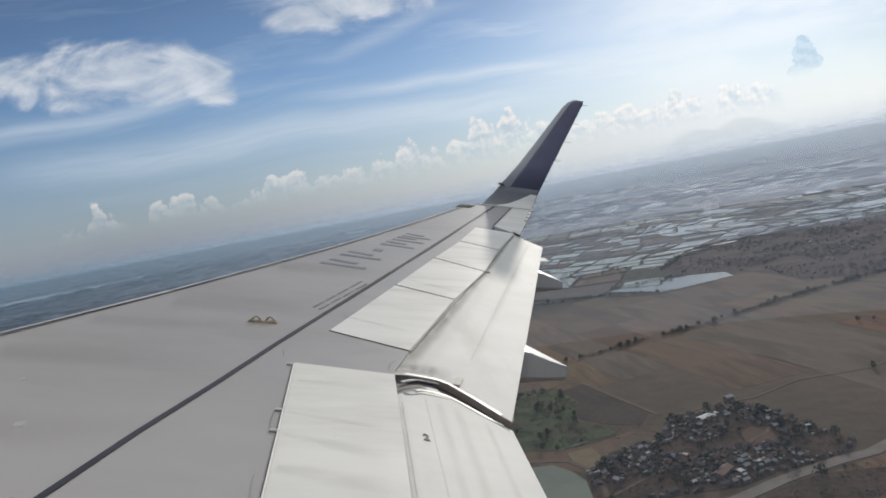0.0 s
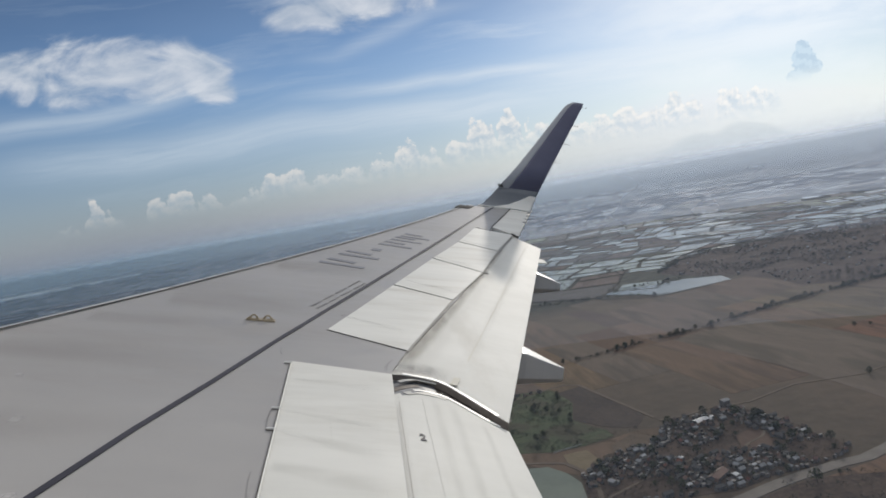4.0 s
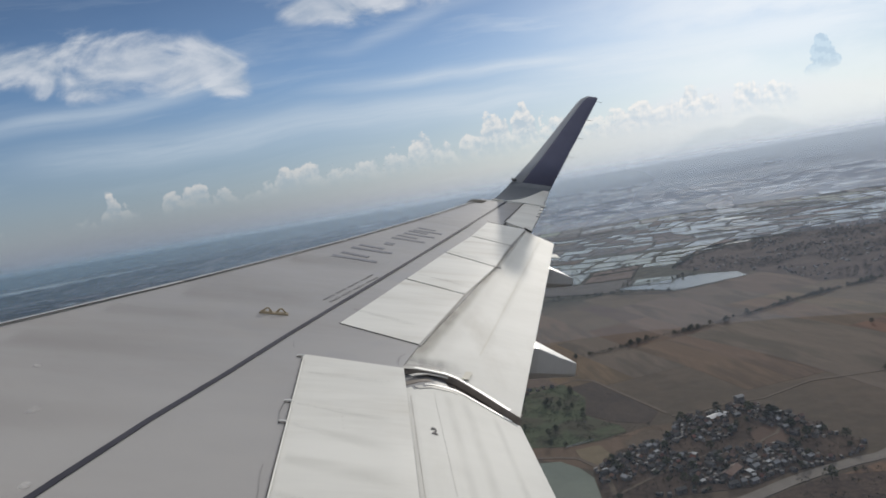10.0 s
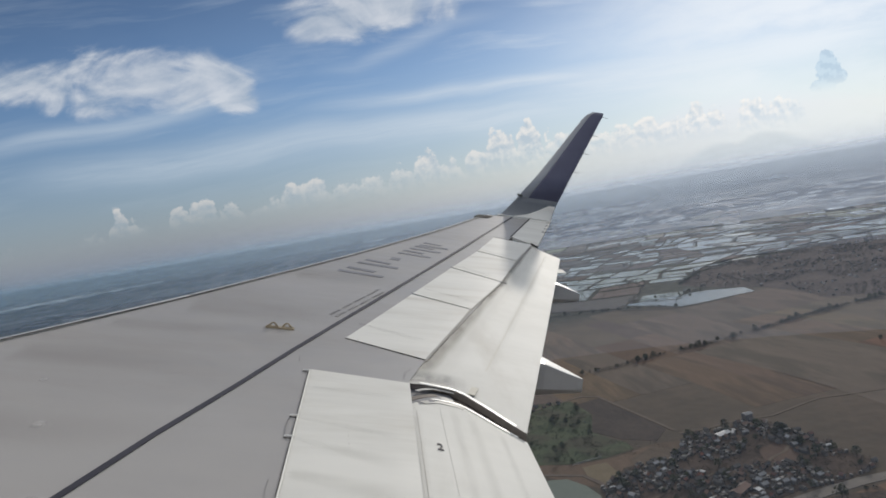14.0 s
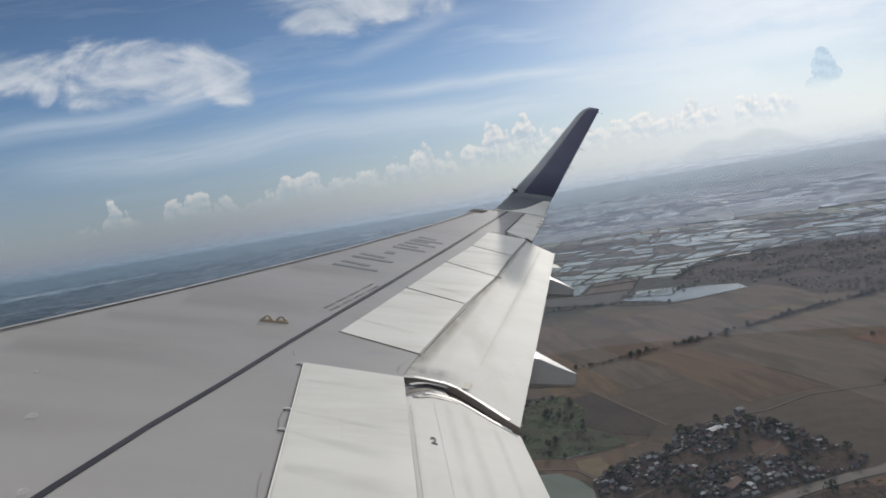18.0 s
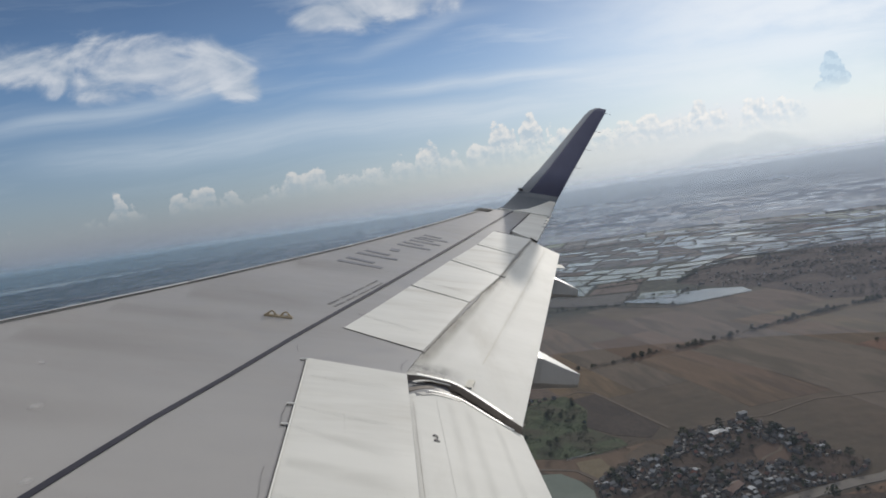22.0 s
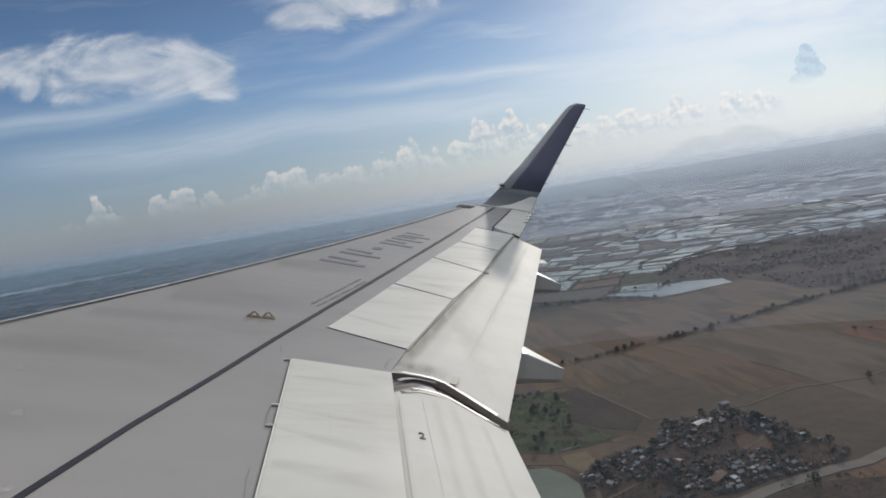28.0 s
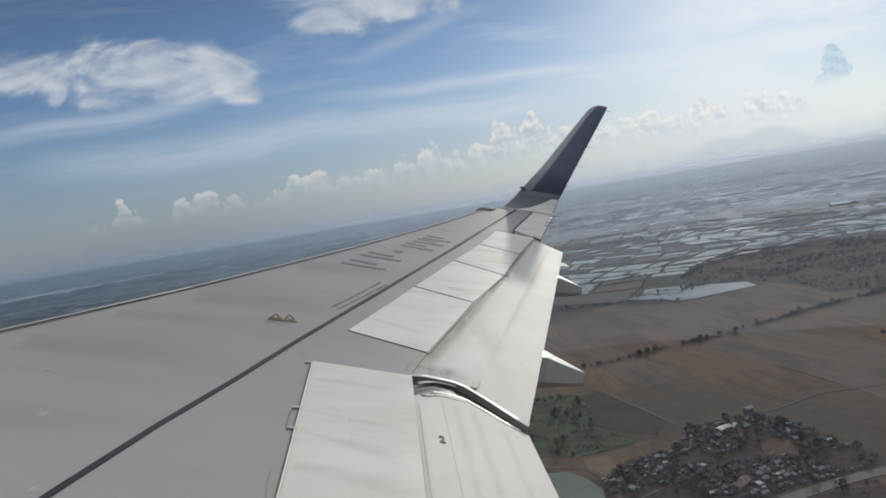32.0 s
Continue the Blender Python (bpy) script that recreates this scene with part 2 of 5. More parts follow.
# heaped clouds: tangent to the side, foot, top, width
CUMULI = [(-0.372, 0.040, 0.060, 0.030), (-0.335, 0.040, 0.082, 0.026), (-0.309, 0.040, 0.066, 0.026), (-0.252, 0.045, 0.078, 0.026), (-0.221, 0.045, 0.083, 0.036), (-0.186, 0.045, 0.066, 0.04), (-0.132, 0.045, 0.060, 0.05),
          (-0.097, 0.045, 0.080, 0.030), (-0.064, 0.045, 0.092, 0.036), (-0.027, 0.045, 0.079, 0.05), (0.020, 0.045, 0.080, 0.04), (0.055, 0.045, 0.084, 0.04), (0.098, 0.045, 0.102, 0.036), (0.128, 0.045, 0.080, 0.04),
          (0.171, 0.045, 0.096, 0.036), (0.207, 0.045, 0.115, 0.044), (0.250, 0.045, 0.116, 0.038), (0.293, 0.045, 0.096, 0.05), (0.345, 0.045, 0.088, 0.06), (0.391, 0.045, 0.093, 0.04), (0.428, 0.045, 0.106, 0.044),
          (0.469, 0.045, 0.089, 0.05), (0.507, 0.045, 0.108, 0.038), (0.531, 0.045, 0.096, 0.04), (0.596, 0.045, 0.103, 0.05), (0.645, 0.045, 0.092, 0.06)]
build_world()

sun = new("sun", bpy.data.lights.new("sun", "SUN"))
sun.data.energy, sun.data.angle, sun.data.color = 1.80, radians(1.6), (1.0, 0.93, 0.83)
sun.matrix_world = look((0, 0, 0), (-math.sin(SUN_AZ) * math.cos(SUN_EL), -math.cos(SUN_AZ) * math.cos(SUN_EL), -math.sin(SUN_EL)))
sun.location = (40, 60, 60)


# ---------------------------------------------------------------- materials
def surface(name, col_a, col_b, scale=(1, 1, 1), size=2.0, rough=0.5, metal=0.0, fine=0.25, bump=0.0, rough_b=None, spread=(0.3, 0.7), island=False, random_amount=0.0, spec=0.5, dirt=None):
    """Two colours mixed by noise at two scales, in metres of the object's own space."""
    m = bpy.data.materials.new(name)
    g = Nodes(m)
    vec = g.mapped(g.coords(), scale)
    n1, n2 = g.noise(vec, 1.0 / size, 5.0), g.noise(vec, 9.0 / size, 4.0, 0.65)
    f = g.math("ADD", g.math("MULTIPLY", n1, 1 - fine), g.math("MULTIPLY", n2, fine))
    f = g.ramp(f, *spread)
    col = g.mix(f, col_a, col_b)
    if dirt:
        d_col, d_scale, d_size, lo, hi, amount = dirt
        dn = g.noise(g.mapped(g.coords(), d_scale, 0, (7, 3, 1)), 1.0 / d_size, 6.0, 0.6)
        col = g.mix(g.math("MULTIPLY", g.ramp(dn, lo, hi), amount), col, d_col)
    if island or random_amount:
        r = g.add("ShaderNodeNewGeometry").outputs["Random Per Island"] if island else g.add("ShaderNodeObjectInfo").outputs["Random"]
        hsv = g.add("ShaderNodeHueSaturation")
        g.link(col, hsv.inputs["Color"])
        g.link(g.ramp(r, 0, 1, 1 - random_amount, 1 + random_amount, False), hsv.inputs["Value"])
        r2 = g.math("FRACT", g.math("MULTIPLY", r, 17.3))
        g.link(g.ramp(r2, 0, 1, 0.485, 0.515, False), hsv.inputs["Hue"])
        g.link(g.ramp(g.math("FRACT", g.math("MULTIPLY", r, 41.7)), 0, 1, 0.75, 1.2, False), hsv.inputs["Saturation"])
        col = hsv.outputs[0]
    p = g.add("ShaderNodeBsdfPrincipled")
    g.link(col, p.inputs["Base Color"])
    p.inputs["Metallic"].default_value = metal
    p.inputs["Specular IOR Level"].default_value = spec
    if rough_b is None:
        p.inputs["Roughness"].default_value = rough
    else:
        g.link(g.ramp(n2, 0.3, 0.7, rough, rough_b), p.inputs["Roughness"])
    if bump:
        b = g.add("ShaderNodeBump")
        b.inputs["Strength"].default_value, b.inputs["Distance"].default_value = 1.0, bump
        g.link(n2, b.inputs["Height"])
        g.link(b.outputs[0], p.inputs["Normal"])
    out = g.add("ShaderNodeOutputMaterial")
    g.link(p.outputs[0], out.inputs[0])
    return m


FLOW = (0.35, 2.2, 1.0)        # streaks run with the airflow, along x
MAT = {
    "wing": surface("grey_wing_paint", (0.319, 0.307, 0.299), (0.364, 0.351, 0.342), (0.5, 1.2, 1), 1.6, 0.38, rough_b=0.5, dirt=((0.255, 0.23, 0.21), (0.4, 1.3, 1), 1.3, 0.46, 0.74, 0.42), spec=0.35),
    "panel": surface("white_panel_paint", (0.645, 0.638, 0.60), (0.73, 0.722, 0.68), FLOW, 0.8, 0.55, spec=0.2, dirt=((0.42, 0.39, 0.33), (0.34, 1.4, 1.0), 0.6, 0.47, 0.77, 0.55)),
    "flap": surface("flap_paint", (0.64, 0.636, 0.60), (0.72, 0.715, 0.68), (0.5, 1.2, 1), 0.9, 0.62, spec=0.06, dirt=((0.43, 0.40, 0.345), (1.4, 0.35, 1), 0.7, 0.49, 0.78, 0.4)),
    "grease": surface("greasy_band", (0.40, 0.375, 0.34), (0.53, 0.51, 0.475), (1, 0.4, 1), 0.5, 0.7, fine=0.4, spec=0.1),
    "line": surface("dark_stripe", (0.030, 0.030, 0.042), (0.05, 0.05, 0.065), (1, 1, 1), 0.4, 0.6, spec=0.2),
    "mark": surface("grey_marking", (0.15, 0.155, 0.175), (0.21, 0.215, 0.235), (1, 1, 1), 0.4, 0.55, spec=0.3),
    "faint": surface("faded_marking", (0.22, 0.22, 0.22), (0.32, 0.315, 0.31), (1, 1, 1), 0.2, 0.6, spec=0.2),
    "seal_shade": surface("dark_seal_and_shade", (0.03, 0.03, 0.03), (0.06, 0.056, 0.052), (1, 1, 1), 0.1, 0.8, spec=0.05),
    "metal": surface("bare_metal", (0.72, 0.72, 0.70), (0.84, 0.835, 0.82), (1, 1, 1), 0.12, 0.45, 0.2, spec=0.4),
    "worn": surface("worn_metal", (0.30, 0.295, 0.28), (0.50, 0.495, 0.475), (1, 1, 1), 0.08, 0.55, 0.1, fine=0.5, spec=0.15),
    "slate": surface("slate_grey_metal", (0.10, 0.104, 0.115), (0.19, 0.195, 0.21), (1, 1, 1), 0.10, 0.5, 0.2, fine=0.4, spec=0.2),
    "track": surface("greasy_gap_shade", (0.17, 0.15, 0.135), (0.25, 0.225, 0.205), (1, 1, 1), 0.08, 0.7, spec=0.1),
    "dark_metal": surface("dull_metal", (0.17, 0.17, 0.17), (0.28, 0.275, 0.265), (1, 1, 1), 0.15, 0.6, 0.2, spec=0.15),
    "gold": surface("gold_anodised", (0.30, 0.245, 0.165), (0.40, 0.335, 0.235), (1, 1, 1), 0.05, 0.5, 0.2),
    "scuff": surface("scuffed_paint", (0.50, 0.495, 0.47), (0.60, 0.595, 0.565), (1, 1, 1), 0.15, 0.65, spec=0.1, fine=0.5),
    "beige": surface("beige_stain", (0.56, 0.54, 0.47), (0.66, 0.635, 0.56), (1, 0.5, 1), 0.3, 0.65, spec=0.1, fine=0.4),
    "root": surface("winglet_root_shaded_grey", (0.115, 0.13, 0.15), (0.145, 0.16, 0.18), (1, 1, 1), 0.6, 0.4, spec=0.3),
    "slat": surface("leading_edge_paint", (0.39, 0.39, 0.39), (0.45, 0.45, 0.445), FLOW, 0.8, 0.55, spec=0.2),
    "blend": surface("winglet_grey", (0.38, 0.39, 0.41), (0.43, 0.44, 0.46), (1, 1, 1), 0.6, 0.35),
    "blue": surface("dark_blue_paint", (0.120, 0.122, 0.180), (0.140, 0.142, 0.205), (1, 1, 1), 0.5, 0.45, spec=0.35),
    "fairing": surface("fairing_paint", (0.46, 0.46, 0.455), (0.54, 0.54, 0.53), FLOW, 0.5, 0.4),
    "lens": surface("lamp_glass", (0.05, 0.05, 0.05), (0.09, 0.09, 0.09), (1, 1, 1), 0.1, 0.1),
}


def stain_material(name, tint, amount, size, along_y=False, fade=0.55):
    """A thin film of dirt: dense in its middle, gone at its rim, broken by streaks."""
    m = bpy.data.materials.new(name)
    g = Nodes(m)
    split = g.add("ShaderNodeSeparateXYZ")
    g.link(g.coords("UV"), split.inputs[0])
    u, v = split.outputs[0], split.outputs[1]
    across = g.math("SINE", g.math("MULTIPLY", v, math.pi))
    ends = g.math("MULTIPLY", g.ramp(u, 0.0, 0.06), g.ramp(u, 1.0, fade))
    n = g.noise(g.mapped(g.coords(), (1.0, 0.3, 1.0) if along_y else (0.3, 1.0, 1.0)), 1.0 / size, 6.0, 0.62)
    alpha = g.math("MULTIPLY", g.math("MULTIPLY", g.math("POWER", across, 1.5), ends), g.math("MULTIPLY", g.ramp(n, 0.22, 0.72, 0.25, 1.0), amount))
    p, clear, mix = g.add("ShaderNodeBsdfPrincipled"), g.add("ShaderNodeBsdfTransparent"), g.add("ShaderNodeMixShader")
    p.inputs["Base Color"].default_value, p.inputs["Roughness"].default_value = (*tint, 1), 0.7
    p.inputs["Specular IOR Level"].default_value = 0.1
    g.link(alpha, mix.inputs[0]), g.link(clear.outputs[0], mix.inputs[1]), g.link(p.outputs[0], mix.inputs[2])
    out = g.add("ShaderNodeOutputMaterial")
    g.link(mix.outputs[0], out.inputs[0])
    return m


MAT["streak"] = stain_material("grease_streak", (0.20, 0.19, 0.15), 0.12, 0.10)
MAT["smear"] = stain_material("brown_smear", (0.27, 0.235, 0.185), 0.10, 0.25, True)
MAT["rub"] = stain_material("rubbed_band", (0.34, 0.325, 0.29), 0.10, 0.12, True)
MAT["wash"] = stain_material("dust_wash", (0.235, 0.205, 0.185), 0.14, 0.6)
MAT["grease_film"] = stain_material("grease_film", (0.36, 0.335, 0.295), 0.62, 0.30, True, 0.98)
MAT["pale_scuff"] = stain_material("pale_scuff", (0.62, 0.61, 0.60), 0.6, 0.02)
MAT["grime"] = stain_material("slate_grime", (0.17, 0.17, 0.175), 0.40, 0.05, True)


# ---------------------------------------------------------------- mesh helpers
def mesh_ob(name, verts, faces, material, parent=None, label="", smooth=False):
    me = bpy.data.meshes.new(name)
    me.from_pydata([tuple(v) for v in verts], [], faces)
    me.materials.append(material)
    if smooth:
        for p in me.polygons:
            p.use_smooth = True
    me.update()
    ob = new(name, me)
    ob.parent = parent
    if label:
        tagged(ob, label)
    return ob


def part(name, bm, material, parent, label="", smooth=False):
    me = bpy.data.meshes.new(name)
    bmesh.ops.recalc_face_normals(bm, faces=bm.faces)
    bm.to_mesh(me)
    bm.free()
    me.materials.append(material)
    if smooth:
        for p in me.polygons:
            p.use_smooth = True
    ob = new(name, me)
    ob.parent = parent
    if label:
        tagged(ob, label)
    return ob


def lift(y):
    """Height of the wing's upper skin along the span: dihedral and bending in flight."""
    return math.tan(radians(5.1)) * (y - 2) + 0.7192 * ((y - 2) / 15) ** 2


def on(x, y, dz=0.0):
    return Vector((x, y, lift(y) + dz))


def lerp(a, b, f):
    return a + (b - a) * f


def sheet(point, nu, nv, thick, rounded=0.0):
    """A slab: its upper face is point(u, v), 0..1; thick metres downwards. rounded drops the rim a little."""
    bm = bmesh.new()
    top, low = [], []
    for i in range(nu + 1):
        for j in range(nv + 1):
            p = Vector(point(i / nu, j / nv))
            rim = i in (0, nu) or j in (0, nv)
            top.append(bm.verts.new(p - Vector((0, 0, rounded if rim else 0))))
            low.append(bm.verts.new(p - Vector((0, 0, thick))))
    k = nv + 1
    for i in range(nu):
        for j in range(nv):
            a = i * k + j
            bm.faces.new((top[a], top[a + 1], top[a + k + 1], top[a + k]))
            bm.faces.new((low[a], low[a + k], low[a + k + 1], low[a + 1]))
    rim = [i * k for i in range(nu + 1)] + [nu * k + j for j in range(1, nv + 1)] + [i * k + nv for i in range(nu - 1, -1, -1)] + [j for j in range(nv - 1, 0, -1)]
    for a, b in zip(rim, rim[1:] + rim[:1]):
        bm.faces.new((top[a], low[a], low[b], top[b]))
    return bm


def quad_on(a, b, c, d, dz=(0, 0, 0, 0)):
    """A function of u, v over four plan corners: a-b at u=0, d-c at u=1."""
    def point(u, v):
        x = lerp(lerp(a[0], b[0], v), lerp(d[0], c[0], v), u)
        y = lerp(lerp(a[1], b[1], v), lerp(d[1], c[1], v), u)
        h = lerp(lerp(dz[0], dz[1], v), lerp(dz[3], dz[2], v), u)
        return on(x, y, h)
    return point


def ribbon(points, width, dz, thick=0.003):
    """A strip along plan points, lying on the skin."""
    bm = bmesh.new()
    rows = []
    for i, (x, y) in enumerate(points):
        a, b = Vector(points[max(i - 1, 0)]), Vector(points[min(i + 1, len(points) - 1)])
        t = (b - a).normalized()
        n = Vector((-t.y, t.x)) * width / 2
        l, r = Vector((x, y)) + n, Vector((x, y)) - n
        h = dz[i] if isinstance(dz, (list, tuple)) else dz
        rows.append([bm.verts.new(on(l.x, l.y, h)), bm.verts.new(on(r.x, r.y, h)), bm.verts.new(on(r.x, r.y, h - thick)), bm.verts.new(on(l.x, l.y, h - thick))])
    for p, q in zip(rows, rows[1:]):
        for i in range(4):
            bm.faces.new((p[i], p[(i + 1) % 4], q[(i + 1) % 4], q[i]))
    bm.faces.new(rows[0]), bm.faces.new(rows[-1][::-1])
    return bm


def film_patch(name, point, nu, nv, material, parent, label=""):
    """A thin film over a surface point(u, v), with its own u and v for the material."""
    verts = [Vector(point(i / nu, j / nv)) for i in range(nu + 1) for j in range(nv + 1)]
    faces = [(i * (nv + 1) + j, i * (nv + 1) + j + 1, (i + 1) * (nv + 1) + j + 1, (i + 1) * (nv + 1) + j) for i in range(nu) for j in range(nv)]
    ob = mesh_ob(name, verts, faces, material, parent, label, True)
    layer = ob.data.uv_layers.new(name="film")
    for loop in ob.data.loops:
        i, j = divmod(loop.vertex_index, nv + 1)
        layer.data[loop.index].uv = (i / nu, j / nv)
    return ob


def tube(points, radius, sides=8):
    bm = bmesh.new()
    rows = []
    for i, p in enumerate(points):
        p = Vector(p)
        t = (Vector(points[min(i + 1, len(points) - 1)]) - Vector(points[max(i - 1, 0)])).normalized()
        a = t.orthogonal().normalized()
        b = t.cross(a)
        r = radius[i] if isinstance(radius, (list, tuple)) else radius
        rows.append([bm.verts.new(p + (a * math.cos(k * math.tau / sides) + b * math.sin(k * math.tau / sides)) * r) for k in range(sides)])
    for p, q in zip(rows, rows[1:]):
        for k in range(sides):
            bm.faces.new((p[k], p[(k + 1) % sides], q[(k + 1) % sides], q[k]))
    bm.faces.new(rows[0][::-1]), bm.faces.new(rows[-1])
    return bm


# ---------------------------------------------------------------- the aircraft wing
ATTITUDE = Matrix(((0.95935, 0.0041, 0.28218), (-0.00201, 0.99997, -0.0077), (-0.2822, 0.00682, 0.95933))).to_4x4()
wing = new("airplane_wing")
wing.matrix_world = ATTITUDE
tagged(wing, "grey and white airliner wing with upturned dark blue winglet", "airplane wing")


def front_x(y):
    return 0.487 * y + 0.506


def spoiler_back(y):
    return 6.59 + 0.3485 * (y - 6.99)


def skin_back(y):
    if y < 6.5:
        return 6.45
    if y < 6.99:
        return lerp(6.45, 6.59, (y - 6.5) / 0.49)
    if y < 13.4:
        return spoiler_back(y) + 0.01
    return lerp(8.56, 9.5, (y - 13.9) / 2.72)


def build_skin():
    """Closed body of the wing: flat-topped upper skin, rounded nose, lower skin."""
    bm = bmesh.new()
    stations = sorted({1.7, 2.5, 3.5, 6.2, 6.98, 7.0, 13.38, 13.42, 16.3} | {4 + 0.25 * k for k in range(49)})
    rings = []
    for y in stations:
        f, b = front_x(y), skin_back(y)
        c = b - f
        deep = 0.13 * (c + 0.9)
        ring = []
        ring.append(on(f + 0.02, y, -0.02))
        for s in [i / 16 for i in range(17)]:
            ring.append(on(f + 0.05 + (c - 0.05) * s, y, -0.001))
        ring.append(on(b, y, -0.10))
        for s in (0.8, 0.55, 0.3, 0.1):
            ring.append(on(f + c * s, y, -deep * (1 - abs(s - 0.4) * 0.9)))
        for a in (-60, -20, 20, 60):
            r = deep * 0.42
            ring.append(on(f - 0.02 - 0.10 * math.cos(radians(a)), y, -0.03 - r * 0.5 + r * 0.5 * math.sin(radians(a))))
        rings.append([bm.verts.new(p) for p in ring])
    n = len(rings[0])
    for p, q in zip(rings, rings[1:]):
        for k in range(n):
            bm.faces.new((p[k], p[(k + 1) % n], q[(k + 1) % n], q[k]))
    bm.faces.new(rings[0][::-1]), bm.faces.new(rings[-1])
    return bm


part("wing_skin", build_skin(), MAT["wing"], wing, "smooth grey painted upper wing skin")

# leading edge: slats with a dark joint behind them
slat_cuts = [2.2, 5.2, 8.2, 11.0, 13.8, 16.2]
for y0, y1 in zip(slat_cuts, slat_cuts[1:]):
    def slat_point(u, v, y0=y0 + 0.002, y1=y1 - 0.002):
        y = lerp(y0, y1, u)
        x = front_x(y) - 0.10 + 0.165 * v
        drop = -0.11 * max(0.0, 1 - v / 0.75) ** 2
        return on(x, y, 0.004 + drop)
    part("slat", sheet(slat_point, 24, 8, 0.05, 0.001), MAT["slat"], wing, "pale grey leading edge slat", True)
part("slat_joint", ribbon([(front_x(y) + 0.070, y) for y in (2.2, 5, 8, 11, 13.8, 16.25)], 0.012, 0.0065), MAT["seal_shade"], wing)
part("slat_end", sheet(quad_on((8.13, 15.78), (8.42, 15.78), (8.58, 16.12), (8.27, 16.12), (0.02,) * 4), 2, 2, 0.08, 0.01), MAT["seal_shade"], wing, "dark block at the end of the slat")

# dark stripe along the rear spar
STRIPE = [(4.55, 3.2), (4.74, 4.0), (4.88, 4.54), (4.93, 4.73), (5.10, 5.34), (5.34, 6.08), (5.61, 6.95), (5.93, 7.91), (6.76, 10.29), (8.05, 13.82), (9.10, 16.5)]
part("walkway_stripe", ribbon(STRIPE, 0.037, 0.004), MAT["line"], wing, "dark grey walkway stripe")

# spoilers
SPOILERS = [((5.825, 2.5), (6.44, 2.5), (6.45, 6.45), (5.768, 6.56)),
            ((5.97, 7.36), (6.59, 6.99), (7.17, 8.73), (6.59, 9.15)),
            ((6.59, 9.15), (7.17, 8.73), (7.75, 10.24), (7.18, 10.81)),
            ((7.18, 10.81), (7.75, 10.24), (8.24, 11.79), (7.72, 12.22)),
            ((7.72, 12.22), (8.24, 11.79), (8.81, 13.36), (8.21, 13.68))]
spoilers = []
for a, b, c, d in SPOILERS:
    gap = 0.007
    ua = Vector((d[0] - a[0], d[1] - a[1])).normalized() * gap
    ub = Vector((c[0] - b[0], c[1] - b[1])).normalized() * gap
    q = quad_on((a[0] + ua.x, a[1] + ua.y), (b[0] + ub.x, b[1] + ub.y), (c[0] - ub.x, c[1] - ub.y), (d[0] - ua.x, d[1] - ua.y), (0.005, 0.008, 0.008, 0.005))
    spoiler = part("spoiler", sheet(q, 10, 6, 0.022, 0.003), MAT["panel"], wing, "white spoiler panel with faint streaks")
    spoilers.append(spoiler)
    # dark strips draw the shaded gaps between spoilers
    if b[1] > 3:
        part("spoiler_gap", ribbon([(c[0], c[1]), (d[0], d[1])], 0.007, 0.0085), MAT["seal_shade"], wing)
part("spoiler_gap", ribbon([(5.97, 7.36), (6.59, 6.99)], 0.009, 0.0035), MAT["seal_shade"], wing)
part("spoiler_gap", ribbon([(6.6, 6.97), (7.18, 8.73), (7.76, 10.24), (8.25, 11.79), (8.82, 13.36)], 0.008, 0.0035), MAT["grease"], wing)

# hinge rod in front of the inner spoiler, with short arms
def hinge_x(y):
    return 5.766 + 0.0138 * (6.56 - y)


ROD = (2.5, 4, 5, 6, 6.50)
part("hinge_rod", tube([on(hinge_x(y), y, 0.009) for y in ROD], 0.0048), MAT["panel"], spoilers[0], "thin pale hinge rod")
part("hinge_joint", ribbon([(hinge_x(y) - 0.008, y) for y in ROD], 0.003, 0.005), MAT["seal_shade"], spoilers[0])
part("sealant_line", ribbon([(5.727 + 0.055 * (4.97 - y) + 0.004 * math.sin(19 * y), y) for y in [3.4 + 0.0785 * k for k in range(21)]], 0.0035, 0.002), MAT["faint"], wing, "thin cracked line of sealant")
for y in (5.72, 5.44, 6.50):
    x = hinge_x(y)
    part("hinge_arm", tube([on(x - 0.044, y + 0.006, 0.006), on(x - 0.02, y + 0.003, 0.009), on(x + 0.008, y, 0.011)], 0.0055), MAT["metal"], spoilers[0])
    # painted shade: a thin dark strip beside each arm
    part("hinge_shade", ribbon([(x - 0.046, y - 0.006), (x + 0.004, y - 0.010)], 0.004, 0.004), MAT["seal_shade"], spoilers[0])
part("hinge_cover", ribbon([(5.732, 5.71), (5.726, 5.58), (5.737, 5.45)], 0.003, 0.004), MAT["faint"], spoilers[0])


part("sealant_line", ribbon([(5.668, 6.82), (5.671, 6.75), (5.682, 6.69)], 0.003, 0.002), MAT["faint"], wing)
# pale scuffs on the grey skin
for x, y, w in ((4.545, 5.36, 0.05), (4.833, 4.65, 0.04), (4.30, 5.95, 0.035)):
    def scuff_point(u, v, x=x, y=y, w=w):
        return on(x + (u - 0.5) * w * 1.3, y + (v - 0.5) * w * 2, 0.0018)
    film_patch("pale_scuff", scuff_point, 4, 4, MAT["pale_scuff"], wing)


